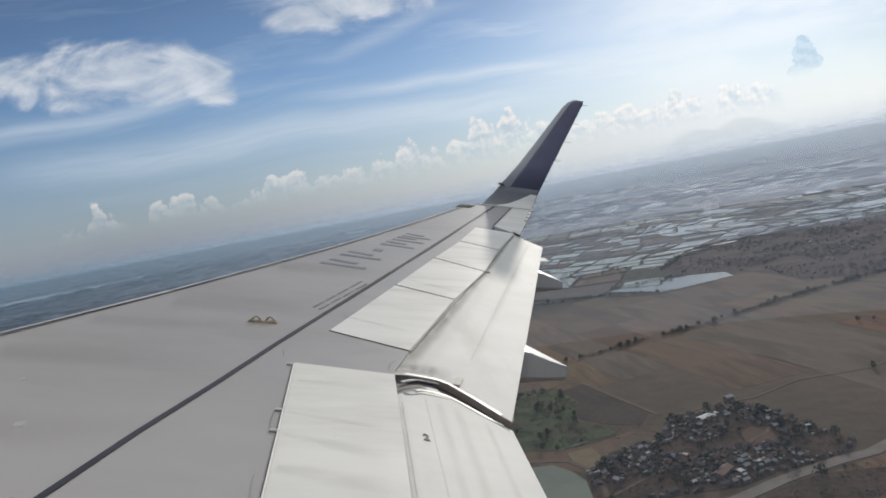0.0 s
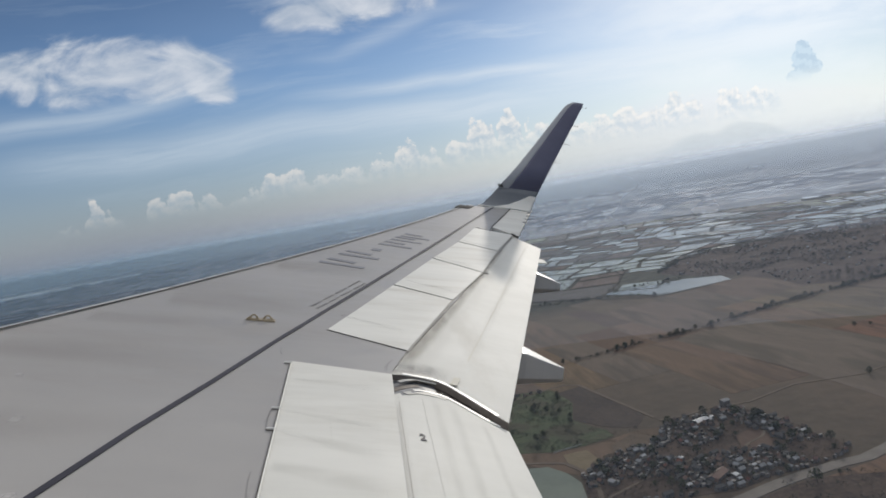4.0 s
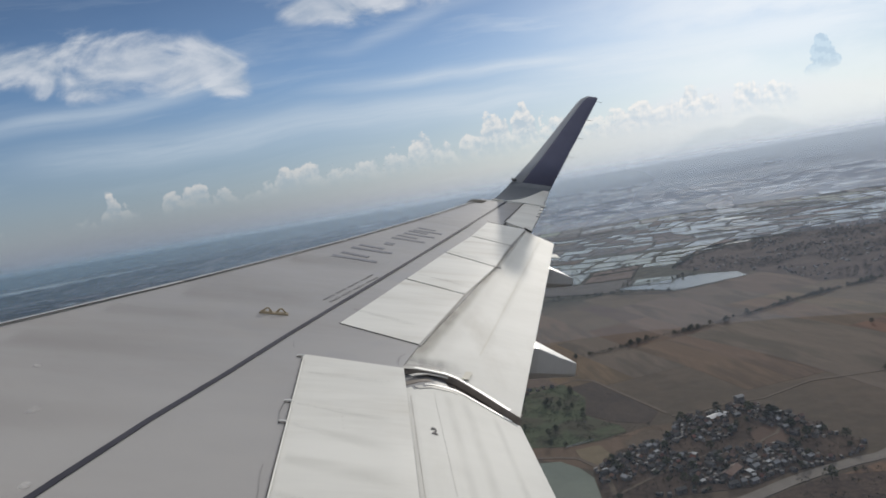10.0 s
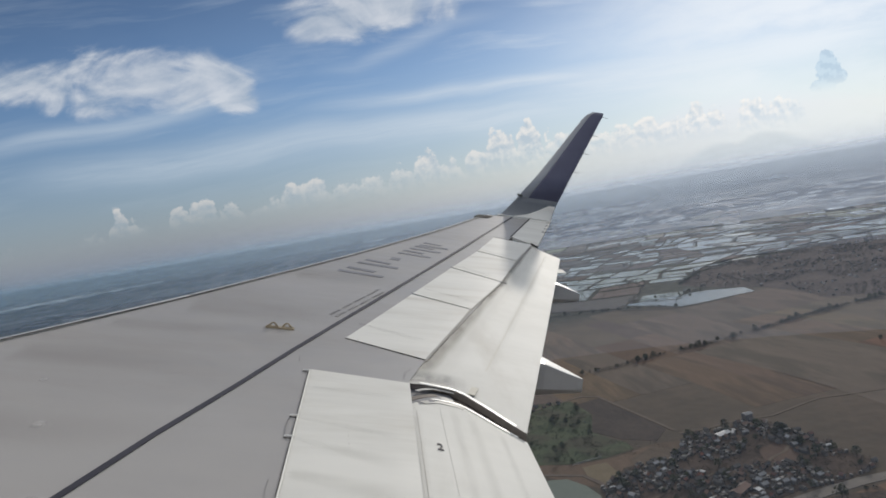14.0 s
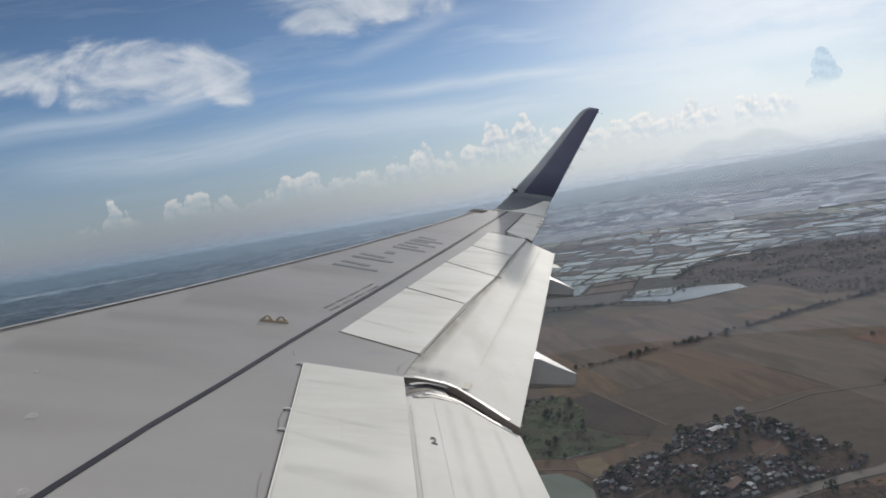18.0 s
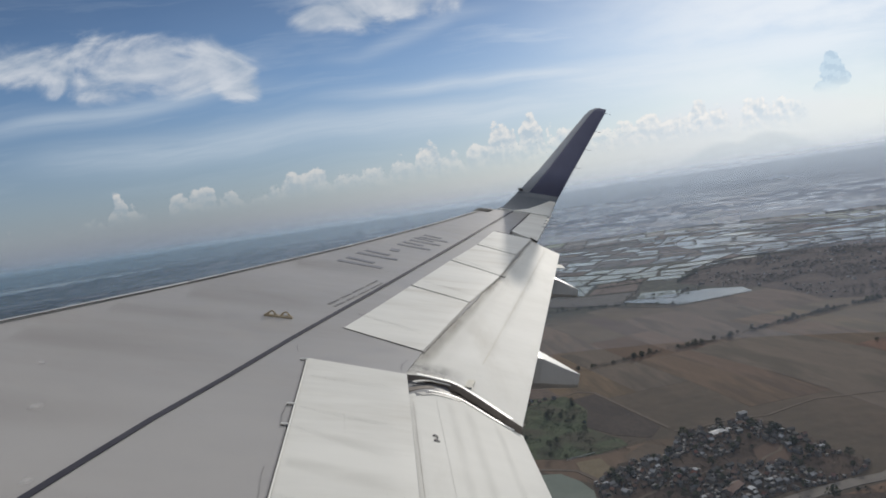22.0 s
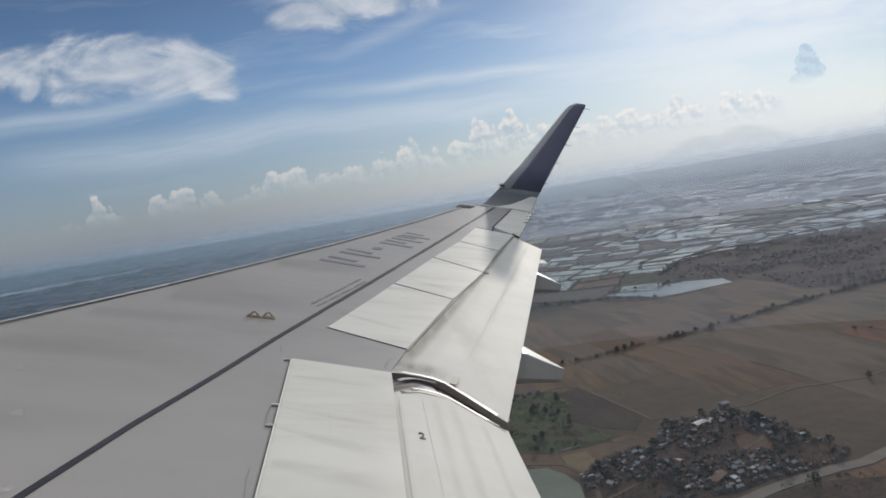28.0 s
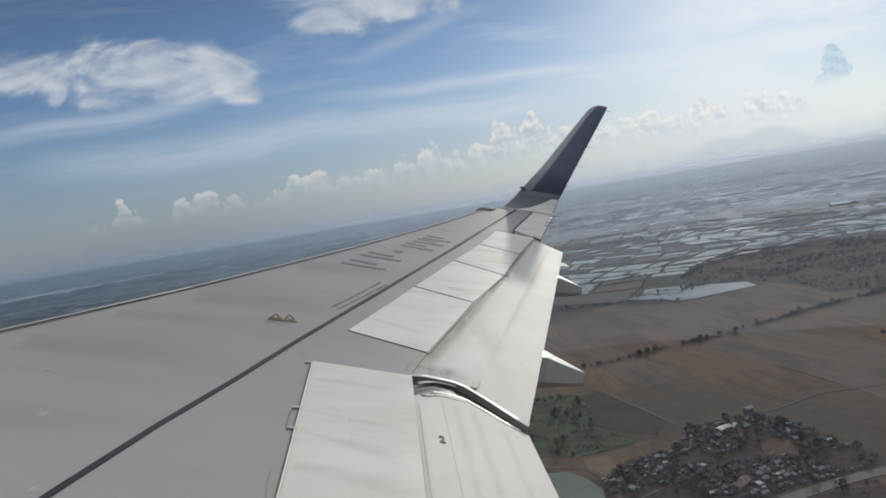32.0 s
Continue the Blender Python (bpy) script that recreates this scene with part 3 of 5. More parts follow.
# grease thrown back from the hinges over the inner spoiler
for x0, y0, x1, y1, w0, w1 in ((5.785, 5.69, 6.44, 5.52, 0.05, 0.13), (5.79, 5.42, 6.44, 5.16, 0.06, 0.26), (5.80, 5.04, 6.44, 4.84, 0.14, 0.30), (5.80, 6.20, 6.44, 6.12, 0.05, 0.16), (5.80, 4.70, 6.43, 4.40, 0.10, 0.28)):
    def streak_point(u, v, x0=x0, y0=y0, x1=x1, y1=y1, w0=w0, w1=w1):
        return on(lerp(x0, x1, u), lerp(y0, y1, u) + (v - 0.5) * lerp(w0, w1, u), 0.0105)
    film_patch("grease_streak", streak_point, 14, 6, MAT["streak"], spoilers[0])
for (x0, y0, x1, y1), w in (((6.05, 7.80, 6.70, 7.42), 0.14), ((6.72, 9.42, 7.30, 9.05), 0.12), ((7.22, 10.95, 7.78, 10.45), 0.14), ((7.75, 12.35, 8.26, 11.98), 0.12)):
    def streak_point(u, v, x0=x0, y0=y0, x1=x1, y1=y1, w=w):
        return on(lerp(x0, x1, u), lerp(y0, y1, u) + (v - 0.5) * w * (0.6 + u), 0.0105)
    film_patch("grease_streak", streak_point, 12, 5, MAT["streak"], wing)
# dust washed back over the grey skin
for x0, x1, y, w in ((2.9, 5.3, 4.4, 0.5), (3.4, 5.5, 5.3, 0.6), (3.9, 5.6, 6.4, 0.5), (4.6, 5.9, 7.9, 0.7), (5.3, 6.6, 9.6, 0.7), (4.2, 5.2, 7.2, 0.35)):
    def wash_point(u, v, x0=x0, x1=x1, y=y, w=w):
        return on(lerp(x0, x1, u), y + (v - 0.5) * w + 0.05 * u, 0.0015)
    film_patch("dust_wash", wash_point, 14, 6, MAT["wash"], wing)


# flaps: the inner ends of both follow the curved gap between them
SEAL_UP = [(6.36, 6.46), (6.442, 6.471), (6.531, 6.508), (6.634, 6.524), (6.757, 6.536), (6.836, 6.505), (6.91, 6.425), (6.981, 6.347), (7.048, 6.264), (7.137, 6.152), (7.233, 6.055)]
SEAL_LO = [(6.36, 6.10), (6.432, 6.14), (6.54, 6.267), (6.622, 6.332), (6.702, 6.345), (6.782, 6.352), (6.839, 6.325), (6.892, 6.28), (6.962, 6.218), (7.03, 6.157), (7.117, 6.09), (7.233, 6.02)]


def along(points, x):
    for (xa, ya), (xb, yb) in zip(points, points[1:]):
        if x <= xb:
            return lerp(ya, yb, (x - xa) / (xb - xa))
    return points[-1][1]


def outer_flap(u, v):
    x_in = lerp(6.40, 7.206, v)
    y = lerp(along(SEAL_UP, x_in), lerp(13.34, 13.09, v), u)
    x_a = lerp(spoiler_back(max(y, 6.4)) - 0.06, 6.40, max(0.0, 1 - u * 25))
    x = lerp(x_a, lerp(7.206, 9.26, u), v)
    return on(x, y, lerp(-0.003, -0.13, v ** 1.15))


def inner_flap(u, v):
    x = lerp(6.40, 7.206, v)
    y = lerp(1.9, along(SEAL_LO, x), u)
    return on(x, y, lerp(-0.022, -0.165, v ** 1.25))


flap_out = part("outer_flap", sheet(outer_flap, 75, 20, 0.035, 0.003), MAT["flap"], wing, "white outer flap with grey scuffs")
flap_in = part("inner_flap", sheet(inner_flap, 60, 20, 0.035, 0.003), MAT["flap"], wing, "white inner flap")


def band(lo, hi):
    def point(u, v):
        p = Vector(outer_flap(lerp(0.015, 0.995, u), lerp(lo, lerp(hi, hi * 0.85, u), v)))
        p.z += 0.0015
        return p
    return point


film_patch("greasy_band", band(0.0, 0.24), 60, 8, MAT["grease_film"], flap_out, "brownish greasy band along the flap nose")
part("flap_mark", tube([on(7.24, 8.51, -0.052), on(7.285, 8.50, -0.060)], 0.009, 6), MAT["dark_metal"], flap_out, "small dark fitting on the flap")


def flap_line(flap, pts, width, name, mat):
    ps = [Vector(flap(u, v)) for u, v in pts]
    part(name, ribbon([(p.x, p.y) for p in ps], width, [p.z - lift(p.y) + 0.0018 for p in ps], 0.001), mat, flap_out if flap is outer_flap else flap_in)


for v, wide in ((0.10, 0.0026), (0.30, 0.0012)):
    flap_line(inner_flap, [(i / 12 * 0.965, v) for i in range(13)], wide, "panel_joint", MAT["grease" if v < 0.2 else "scuff"])
flap_line(outer_flap, [(i / 20, 0.62) for i in range(2, 21)], 0.006, "scuff_line", MAT["beige"])


def over(flap, lo, hi, u0, u1, up=0.003):
    """A band over a flap, running along its span between the chord fractions lo and hi."""
    def point(u, v):
        p = Vector(flap(lerp(u0, u1, u), lerp(lo, hi, v)))
        p.z += up
        return p
    return point


def down(flap, u0, u1, v0, v1, lean=0.0, up=0.003):
    """A band over a flap, running with the chord between the span fractions u0 and u1."""
    def point(u, v):
        p = Vector(flap(lerp(u0, u1, v) + lean * u, lerp(v0, v1, u)))
        p.z += up
        return p
    return point


film_patch("brown_smear", over(outer_flap, 0.02, 0.42, 0.02, 1.0), 60, 8, MAT["smear"], flap_out, "brownish smear along the flap nose")
film_patch("brown_smear", over(outer_flap, 0.56, 0.70, 0.97, 0.02), 60, 6, MAT["smear"], flap_out)
film_patch("slate_grime", down(outer_flap, -0.001, 0.046, 0.0, 0.62, 0.0, 0.0045), 24, 8, MAT["grime"], flap_out, "slate grey grime at the head of the gap")
for lo, hi in ((0.02, 0.14), (0.36, 0.46), (0.50, 0.62), (0.74, 0.82)):
    film_patch("rubbed_band", over(inner_flap, lo, hi, 0.985, 0.10), 40, 6, MAT["rub"], flap_in)

# rivets along the seam of the inner flap and on the inner spoiler
def rivet(p, owner, size):
    part("rivet", tube([p + Vector((0, 0, -0.002)), p + Vector((0, 0, 0.0012))], size, 6), MAT["grease"], owner)


for k in range(26):
    rivet(Vector(inner_flap(0.80 - 0.012 * k, 0.075)), flap_in, 0.0018)
for k in range(7):
    rivet(Vector(on(6.06 + 0.004 * k, 5.66 - 0.05 * k, 0.006)), spoilers[0], 0.003)

# curved metal seals on both sides of the gap between the flaps
def seal(flap, edge, off, v0, v1, width, name, mat, label, up=0.005):
    ps = [Vector(flap(edge, lerp(v0, v1, k / 14))) for k in range(15)]
    part(name, ribbon([(p.x, p.y + off) for p in ps], width, [p.z - lift(p.y) + up for p in ps]), mat, flap_out if flap is outer_flap else flap_in, label)


seal(outer_flap, 0.0, 0.040, 0.04, 0.42, 0.10, "worn_strip", MAT["worn"], "dull worn metal strip along the flap end", 0.003)
seal(outer_flap, 0.0, 0.012, 0.16, 0.93, 0.026, "flap_seal", MAT["metal"], "bright curved metal edge seal", 0.007)
# a dark strip hung over the flap's end face, painting its shade
edge = [Vector(outer_flap(0.0, k / 24)) for k in range(25)]
side_v = [p + Vector((0, dy, dz)) for p in edge for dy, dz in ((-0.006, 0.0015), (-0.006, -0.045), (0.004, -0.045), (0.004, 0.0015))]
mesh_ob("flap_end", side_v, [(4 * i + j, 4 * i + (j + 1) % 4, 4 * i + 4 + (j + 1) % 4, 4 * i + 4 + j) for i in range(24) for j in range(4)], MAT["track"], flap_out, "strip over the flap end, darkened as shade")
seal(inner_flap, 1.0, -0.010, 0.24, 0.93, 0.018, "flap_seal", MAT["metal"], "bright curved metal edge seal")
seal(inner_flap, 1.0, -0.045, 0.16, 0.52, 0.05, "worn_strip", MAT["worn"], "dull worn metal strip along the flap end", 0.003)
# the gap's shade is painted with dark brown sheets and strips
seal(inner_flap, 1.0, 0.13, 0.02, 0.995, 0.32, "flap_gap", MAT["track"], "dark sheet painting the shade in the gap between the flaps", -0.035)
seal(inner_flap, 1.0, 0.050, 0.05, 0.99, 0.035, "flap_track", MAT["track"], "greasy track inside the gap, darkened as shade", -0.022)
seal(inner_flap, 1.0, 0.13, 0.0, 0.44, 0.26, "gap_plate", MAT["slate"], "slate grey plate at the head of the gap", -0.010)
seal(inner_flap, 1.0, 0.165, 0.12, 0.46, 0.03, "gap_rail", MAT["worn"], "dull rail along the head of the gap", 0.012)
seal(inner_flap, 1.0, 0.085, 0.06, 0.30, 0.05, "gap_groove", MAT["track"], "dark strip drawn as a groove at the head of the gap", -0.004)
part("patch_plate", ribbon([(6.893, 6.505), (6.912, 6.57), (6.945, 6.68)], 0.05, [-0.058, -0.061, -0.066]), MAT["beige"], flap_out, "cream patch plate beside the gap")
part("small_tab", sheet(quad_on((8.93, 11.95), (9.07, 11.99), (9.07, 12.22), (8.93, 12.2), (-0.13,) * 4), 2, 2, 0.02, 0.003), MAT["flap"], wing)


# aileron and fixed tip
def aileron(u, v):
    y = lerp(lerp(13.95, 13.38, v), lerp(16.55, 16.36, v), u)
    x_a = lerp(8.57, 9.48, u)
    x_b = lerp(8.92, 9.86, u)
    return on(lerp(x_a, x_b, v), y, 0.004 - 0.02 * v)


aileron_part = part("aileron", sheet(aileron, 12, 4, 0.05, 0.003), MAT["panel"], wing, "pale aileron in the winglet's shade")
part("aileron_joint", ribbon([(8.55, 13.9), (9.50, 16.6)], 0.018, 0.008), MAT["seal_shade"], wing)
part("spoiler_fitting", tube([on(7.74, 10.22, 0.006), on(7.82, 10.20, 0.002)], 0.008), MAT["dark_metal"], wing, "small dark fitting between two spoilers")
part("flap_corner_fitting", tube([on(8.80, 13.38, 0.012), on(8.91, 13.30, -0.02)], 0.016), MAT["seal_shade"], wing, "dark fitting at the flap corner")

# winglet
WINGLET = [(8.50, 9.84, 16.28, lift(16.28) - 0.060), (8.66, 9.90, 16.48, lift(16.48) - 0.045), (8.86, 9.96, 16.66, 2.005), (9.00, 10.03, 16.80, 2.14), (9.12, 10.08, 16.88, 2.28),
           (9.21, 10.14, 16.93, 2.40), (9.67, 10.42, 17.17, 2.98), (10.05, 10.68, 17.39, 3.51), (10.42, 10.94, 17.61, 4.04), (10.71, 11.14, 17.78, 4.45), (10.82, 11.20, 17.83, 4.57), (10.96, 11.22, 17.86, 4.65)]


def winglet_bm(stations, c0, c1, n=10, cap=True, grow=0.0, slant=0.0):
    bm = bmesh.new()
    rings = []
    for i, (le, te, y, z) in enumerate(stations):
        j = min(max(WINGLET.index((le, te, y, z)), 1), len(WINGLET) - 2)
        t = Vector((0, WINGLET[j + 1][2] - WINGLET[j - 1][2], WINGLET[j + 1][3] - WINGLET[j - 1][3])).normalized()
        out = Vector((0, t.z, -t.y))
        c = te - le
        ring = []
        fr = [lerp(c0 + slant * i, c1, k / n) for k in range(n + 1)]
        half = lambda s: max(0.0, 0.055 * c * (1.45 * math.sqrt(max(s, 0)) * (1 - s) + 0.35 * s * (1 - s)) + 0.004) + grow
        for s in fr:
            ring.append(Vector((le + c * s, y, z)) - out * half(s))
        for s in fr[::-1]:
            ring.append(Vector((le + c * s, y, z)) + out * half(s))
        rings.append([bm.verts.new(p) for p in ring])
    k = len(rings[0])
    for p, q in zip(rings, rings[1:]):
        for a in range(k):
            bm.faces.new((p[a], p[(a + 1) % k], q[(a + 1) % k], q[a]))
    bm.faces.new(rings[0][::-1]), bm.faces.new(rings[-1])
    return bm


# root light is painted: dark grey where shaded, a whitish shell where lit
winglet = part("winglet", winglet_bm(WINGLET[:6], 0.0, 1.0, 14), MAT["root"], wing, "dark blue winglet with curved grey root darkened as shade", True)
part("root_fairing", winglet_bm(WINGLET[:5], 0.16, 0.995, 10, grow=0.004, slant=0.17), MAT["panel"], winglet, "whitish shell painting the lit part of the winglet's foot", True)
part("winglet_edge", winglet_bm(WINGLET[5:], 0.0, 0.26, 6), MAT["blend"], winglet, "grey leading strip of the winglet", True)
part("winglet_panel", winglet_bm(WINGLET[5:], 0.26, 1.0, 12), MAT["blue"], winglet, "dark navy blue winglet panel", True)
part("tip_strip", ribbon([(8.72, 16.36), (9.1, 16.38), (9.4, 16.37), (9.88, 16.30)], 0.045, 0.022, 0.02), MAT["panel"], winglet, "white strip at the winglet root")
part("tip_lamp", tube([(9.20, 16.90, 2.47), (9.31, 16.93, 2.44)], [0.02, 0.035]), MAT["lens"], winglet, "small dark position lamp")

# static wicks
for f in (0.06, 0.3, 0.52, 0.74, 0.97):
    x, y, z = lerp(10.17, 11.19, f), lerp(16.96, 17.85, f), lerp(2.5, 4.62, f)
    part("static_wick", tube([(x - 0.02, y, z), (x + 0.17, y, z - 0.012)], [0.006, 0.003], 5), MAT["line"], winglet)
for f in (0.50, 0.64, 0.78, 0.92):
    x, y = lerp(8.92, 9.86, f), lerp(13.4, 16.36, f)
    part("static_wick", tube([on(x - 0.04, y, 0.0), on(x + 0.17, y, 0.012)], [0.008, 0.004], 5), MAT["line"], aileron_part)


# fairings under the flaps: flat-sided housings with a flat top that narrows to a blunt tail
def fairing(y0, y1, rows):
    """rows of x, height of the top edge, height of the keel, narrowing 0..1 towards the tail."""
    bm = bmesh.new()
    rings = []
    for x, zt, zl, thin in rows:
        ya, yb = lerp(y0, (y0 + y1) / 2 - 0.012, thin), lerp(y1, (y0 + y1) / 2 + 0.012, thin)
        m = lerp(ya, yb, 0.5)
        prof = [(ya, zt - 0.006), (lerp(ya, yb, 0.04), zt), (lerp(ya, yb, 0.96), zt + 0.036 * (1 - thin)), (yb, zt + 0.028 * (1 - thin) - 0.004), (yb, lerp(zt, zl, 0.7)), (lerp(m, yb, 0.6), zl + 0.012), (m, zl), (lerp(m, ya, 0.6), zl + 0.012), (ya, lerp(zt, zl, 0.75))]
        rings.append([bm.verts.new((x, a, b)) for a, b in prof])
    k = len(rings[0])
    for p, q in zip(rings, rings[1:]):
        for a in range(k):
            bm.faces.new((p[a], p[(a + 1) % k], q[(a + 1) % k], q[a]))
    bm.faces.new(rings[0][::-1]), bm.faces.new(rings[-1])
    return bm


part("flap_fairing", fairing(7.66, 7.92, [(6.2, 0.40, 0.20, 0.2), (7.2, 0.44, 0.13, 0.0), (7.62, 0.466, 0.150, 0.02), (7.72, 0.458, 0.165, 0.08), (7.90, 0.398, 0.185, 0.40), (8.06, 0.350, 0.203, 0.82), (8.108, 0.337, 0.216, 1.0)]), MAT["fairing"], wing, "pale flat-sided fairing tail under the flap")
part("flap_fairing", fairing(11.53, 11.75, [(7.8, 0.84, 0.70, 0.2), (8.5, 0.90, 0.62, 0.0), (8.76, 0.934, 0.630, 0.02), (8.86, 0.915, 0.645, 0.12), (9.04, 0.862, 0.672, 0.5), (9.16, 0.824, 0.692, 0.84), (9.207, 0.808, 0.705, 1.0)]), MAT["fairing"], wing, "pale flat-sided fairing tail under the flap")

# rope lug: a low gold plate with two holes
def lug_plate():
    bm = bmesh.new()
    for sx in (-1, 1):
        outer = [(0.004, 0.0), (0.030, 0.034), (0.048, 0.046), (0.064, 0.044), (0.084, 0.028), (0.118, 0.0)]
        inner = [(0.034, 0.010), (0.042, 0.026), (0.051, 0.033), (0.060, 0.032), (0.069, 0.024), (0.078, 0.010)]
        rows = [[bm.verts.new((sx * x, side, z)) for x, z in loop] for side in (-0.010, 0.010) for loop in (outer, inner)]
        a, b, c, d = rows
        n = len(a)
        for k in range(n):
            m = (k + 1) % n
            bm.faces.new((a[k], a[m], b[m], b[k])), bm.faces.new((c[k], d[k], d[m], c[m]))
            bm.faces.new((b[k], b[m], d[m], d[k])), bm.faces.new((a[k], c[k], c[m], a[m]))
    bmesh.ops.recalc_face_normals(bm, faces=bm.faces)
    return bm


lug = part("rope_lug", lug_plate(), MAT["gold"], wing, "low gold metal lug with two holes")
lug.matrix_basis = Matrix.Translation(on(5.435, 7.46, 0.003)) @ pose(0, 0, 0, -3, 0, 8) @ Matrix.Scale(1.0, 4)
part("lug_base", sheet(lambda u, v: on(lerp(5.325, 5.55, u), lerp(7.435, 7.485, v), 0.012), 2, 2, 0.012), MAT["gold"], wing)

# registration: plain bars, and small faded notes as rows of bars
for k, (x, y, lx, ly) in enumerate([(6.02, 10.05, 0.52, 0.30), (6.22, 10.62, 0.50, 0.30), (6.45, 11.15, 0.12, 0.22), (6.72, 11.55, 0.45, 0.24), (6.90, 11.98, 0.44, 0.24), (7.05, 12.32, 0.42, 0.24)]):
    for dy, cut in ((0.0, 1.0), (0.22, 0.62)) if k != 2 else ((0.0, 1.0),):
        part("registration_bar", ribbon([(x - lx * 0.5 * cut, y + dy - 0.16 + lx * 0.12), (x + lx * 0.5 * cut, y + dy - 0.16 - lx * 0.12)], 0.10 if k != 2 else 0.16, 0.004), MAT["mark"], wing)
for row in range(2):
    for k in [i for i in range(22) if i not in (4, 9, 15)]:
        f0, f1 = k / 22 + 0.005, (k + 0.66) / 22
        a, b = (5.80 + 0.055 * row, 8.02 - 0.05 * row), (6.235 + 0.055 * row, 9.2 - 0.09 * row)
        p0, p1 = (lerp(a[0], b[0], f0), lerp(a[1], b[1], f0)), (lerp(a[0], b[0], f1), lerp(a[1], b[1], f1))
        part("note_bar", ribbon([p0, p1], 0.026, 0.004), MAT["faint"], wing)

# the digit on the inner flap
digit = bpy.data.curves.new("flap_digit", "FONT")
digit.body, digit.size, digit.extrude, digit.resolution_u = "2", 0.112, 0.002, 4
digit.offset = 0.002
digit_ob = new("flap_digit_outline", digit)
dg = bpy.context.evaluated_depsgraph_get()
digit_me = bpy.data.meshes.new_from_object(digit_ob.evaluated_get(dg))
bpy.data.objects.remove(digit_ob)
digit_mesh = new("flap_digit", digit_me)
digit_me.materials.append(MAT["line"])
digit_mesh.parent = flap_in
for vertex in digit_me.vertices:
    gx, gy, gz = vertex.co
    x, y = 6.572 + 0.68 * gx, 5.540 + gy
    vertex.co = on(x, y, lerp(-0.022, -0.165, max(0.0, (x - 6.40) / 0.806) ** 1.25) + 0.0035 + gz)
digit_me.update()


# ---------------------------------------------------------------- the cabin wall round the window
def cabin_wall():
    """A plain tube round the camera, with thickness and one window opening; the wing grows out of it."""
    zc, outer, inner = 1.0, 1.95, 1.875
    xs = [-2.5 + 0.5 * k for k in range(17)] + [5.935, 6.225] + [6.5 + 0.5 * k for k in range(18)]
    lo, hi = math.asin((1.345 - zc) / outer), math.asin((1.715 - zc) / outer)
    turns = sorted([lo, hi] + [math.tau * k / 48 for k in range(48) if not (lo - 0.03 < math.tau * k / 48 < hi + 0.03)])
    n = len(turns)
    bm = bmesh.new()
    grid = [[[bm.verts.new((x, r * math.cos(a), zc + r * math.sin(a))) for a in turns] for x in xs] for r in (outer, inner)]
    iw, jw = xs.index(5.935), turns.index(lo)
    for i in range(len(xs) - 1):
        for j in range(n):
            m = (j + 1) % n
            if i == iw and j == jw:
                continue
            for layer in grid:
                bm.faces.new((layer[i][j], layer[i + 1][j], layer[i + 1][m], layer[i][m]))
    o, q = grid
    hole = [(iw, jw), (iw + 1, jw), (iw + 1, jw + 1), (iw, jw + 1)]
    for (a, b), (c, d) in zip(hole, hole[1:] + hole[:1]):
        bm.faces.new((o[a][b], o[c][d], q[c][d], q[a][b]))
    for i in (0, len(xs) - 1):
        bm.faces.new(o[i])
    return bm


wall = part("wall_cabin", cabin_wall(), surface("white_fuselage", (0.60, 0.60, 0.60), (0.68, 0.68, 0.67), (1, 1, 1), 1.5, 0.45, spec=0.3), None)
wall.matrix_world = ATTITUDE
tagged(wall, "plain white cabin wall with one window opening", "cabin wall", kind="structure")

# ---------------------------------------------------------------- haze and far distance
def ring(name, radius, z0, z1, material, n=128, rows=12):
    verts, faces = [], []
    for j in range(rows + 1):
        for i in range(n):
            a = math.tau * i / n
            verts.append((radius * math.sin(a), radius * math.cos(a), lerp(z0, z1, j / rows)))
    for j in range(rows):
        for i in range(n):
            a, b = j * n + i, j * n + (i + 1) % n
            faces.append((a, b, b + n, a + n))
    return mesh_ob(name, verts, faces, material, smooth=True)


def haze_material(name, amount, z_full, z_none, tint, low, high):
    m = bpy.data.materials.new(name)
    g = Nodes(m)
    split = g.add("ShaderNodeSeparateXYZ")
    g.link(g.coords(), split.inputs[0])
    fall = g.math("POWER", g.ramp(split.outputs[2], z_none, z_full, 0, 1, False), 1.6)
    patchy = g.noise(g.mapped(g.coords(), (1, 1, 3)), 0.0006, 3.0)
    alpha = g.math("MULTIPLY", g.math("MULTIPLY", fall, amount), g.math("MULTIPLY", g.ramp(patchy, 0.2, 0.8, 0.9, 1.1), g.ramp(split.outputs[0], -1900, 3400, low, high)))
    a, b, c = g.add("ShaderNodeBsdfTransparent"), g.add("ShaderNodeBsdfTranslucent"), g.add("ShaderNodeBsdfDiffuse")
    # sunward glow put into the tint: dimmed to the left, full to the right
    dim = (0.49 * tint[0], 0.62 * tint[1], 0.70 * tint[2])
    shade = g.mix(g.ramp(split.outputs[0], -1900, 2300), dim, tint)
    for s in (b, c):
        g.link(shade, s.inputs[0])
    both = g.add("ShaderNodeMixShader")
    g.link(b.outputs[0], both.inputs[1]), g.link(c.outputs[0], both.inputs[2])
    both.inputs[0].default_value = 0.2
    mix = g.add("ShaderNodeMixShader")
    g.link(alpha, mix.inputs[0]), g.link(a.outputs[0], mix.inputs[1]), g.link(both.outputs[0], mix.inputs[2])
    out = g.add("ShaderNodeOutputMaterial")
    g.link(mix.outputs[0], out.inputs[0])
    return m


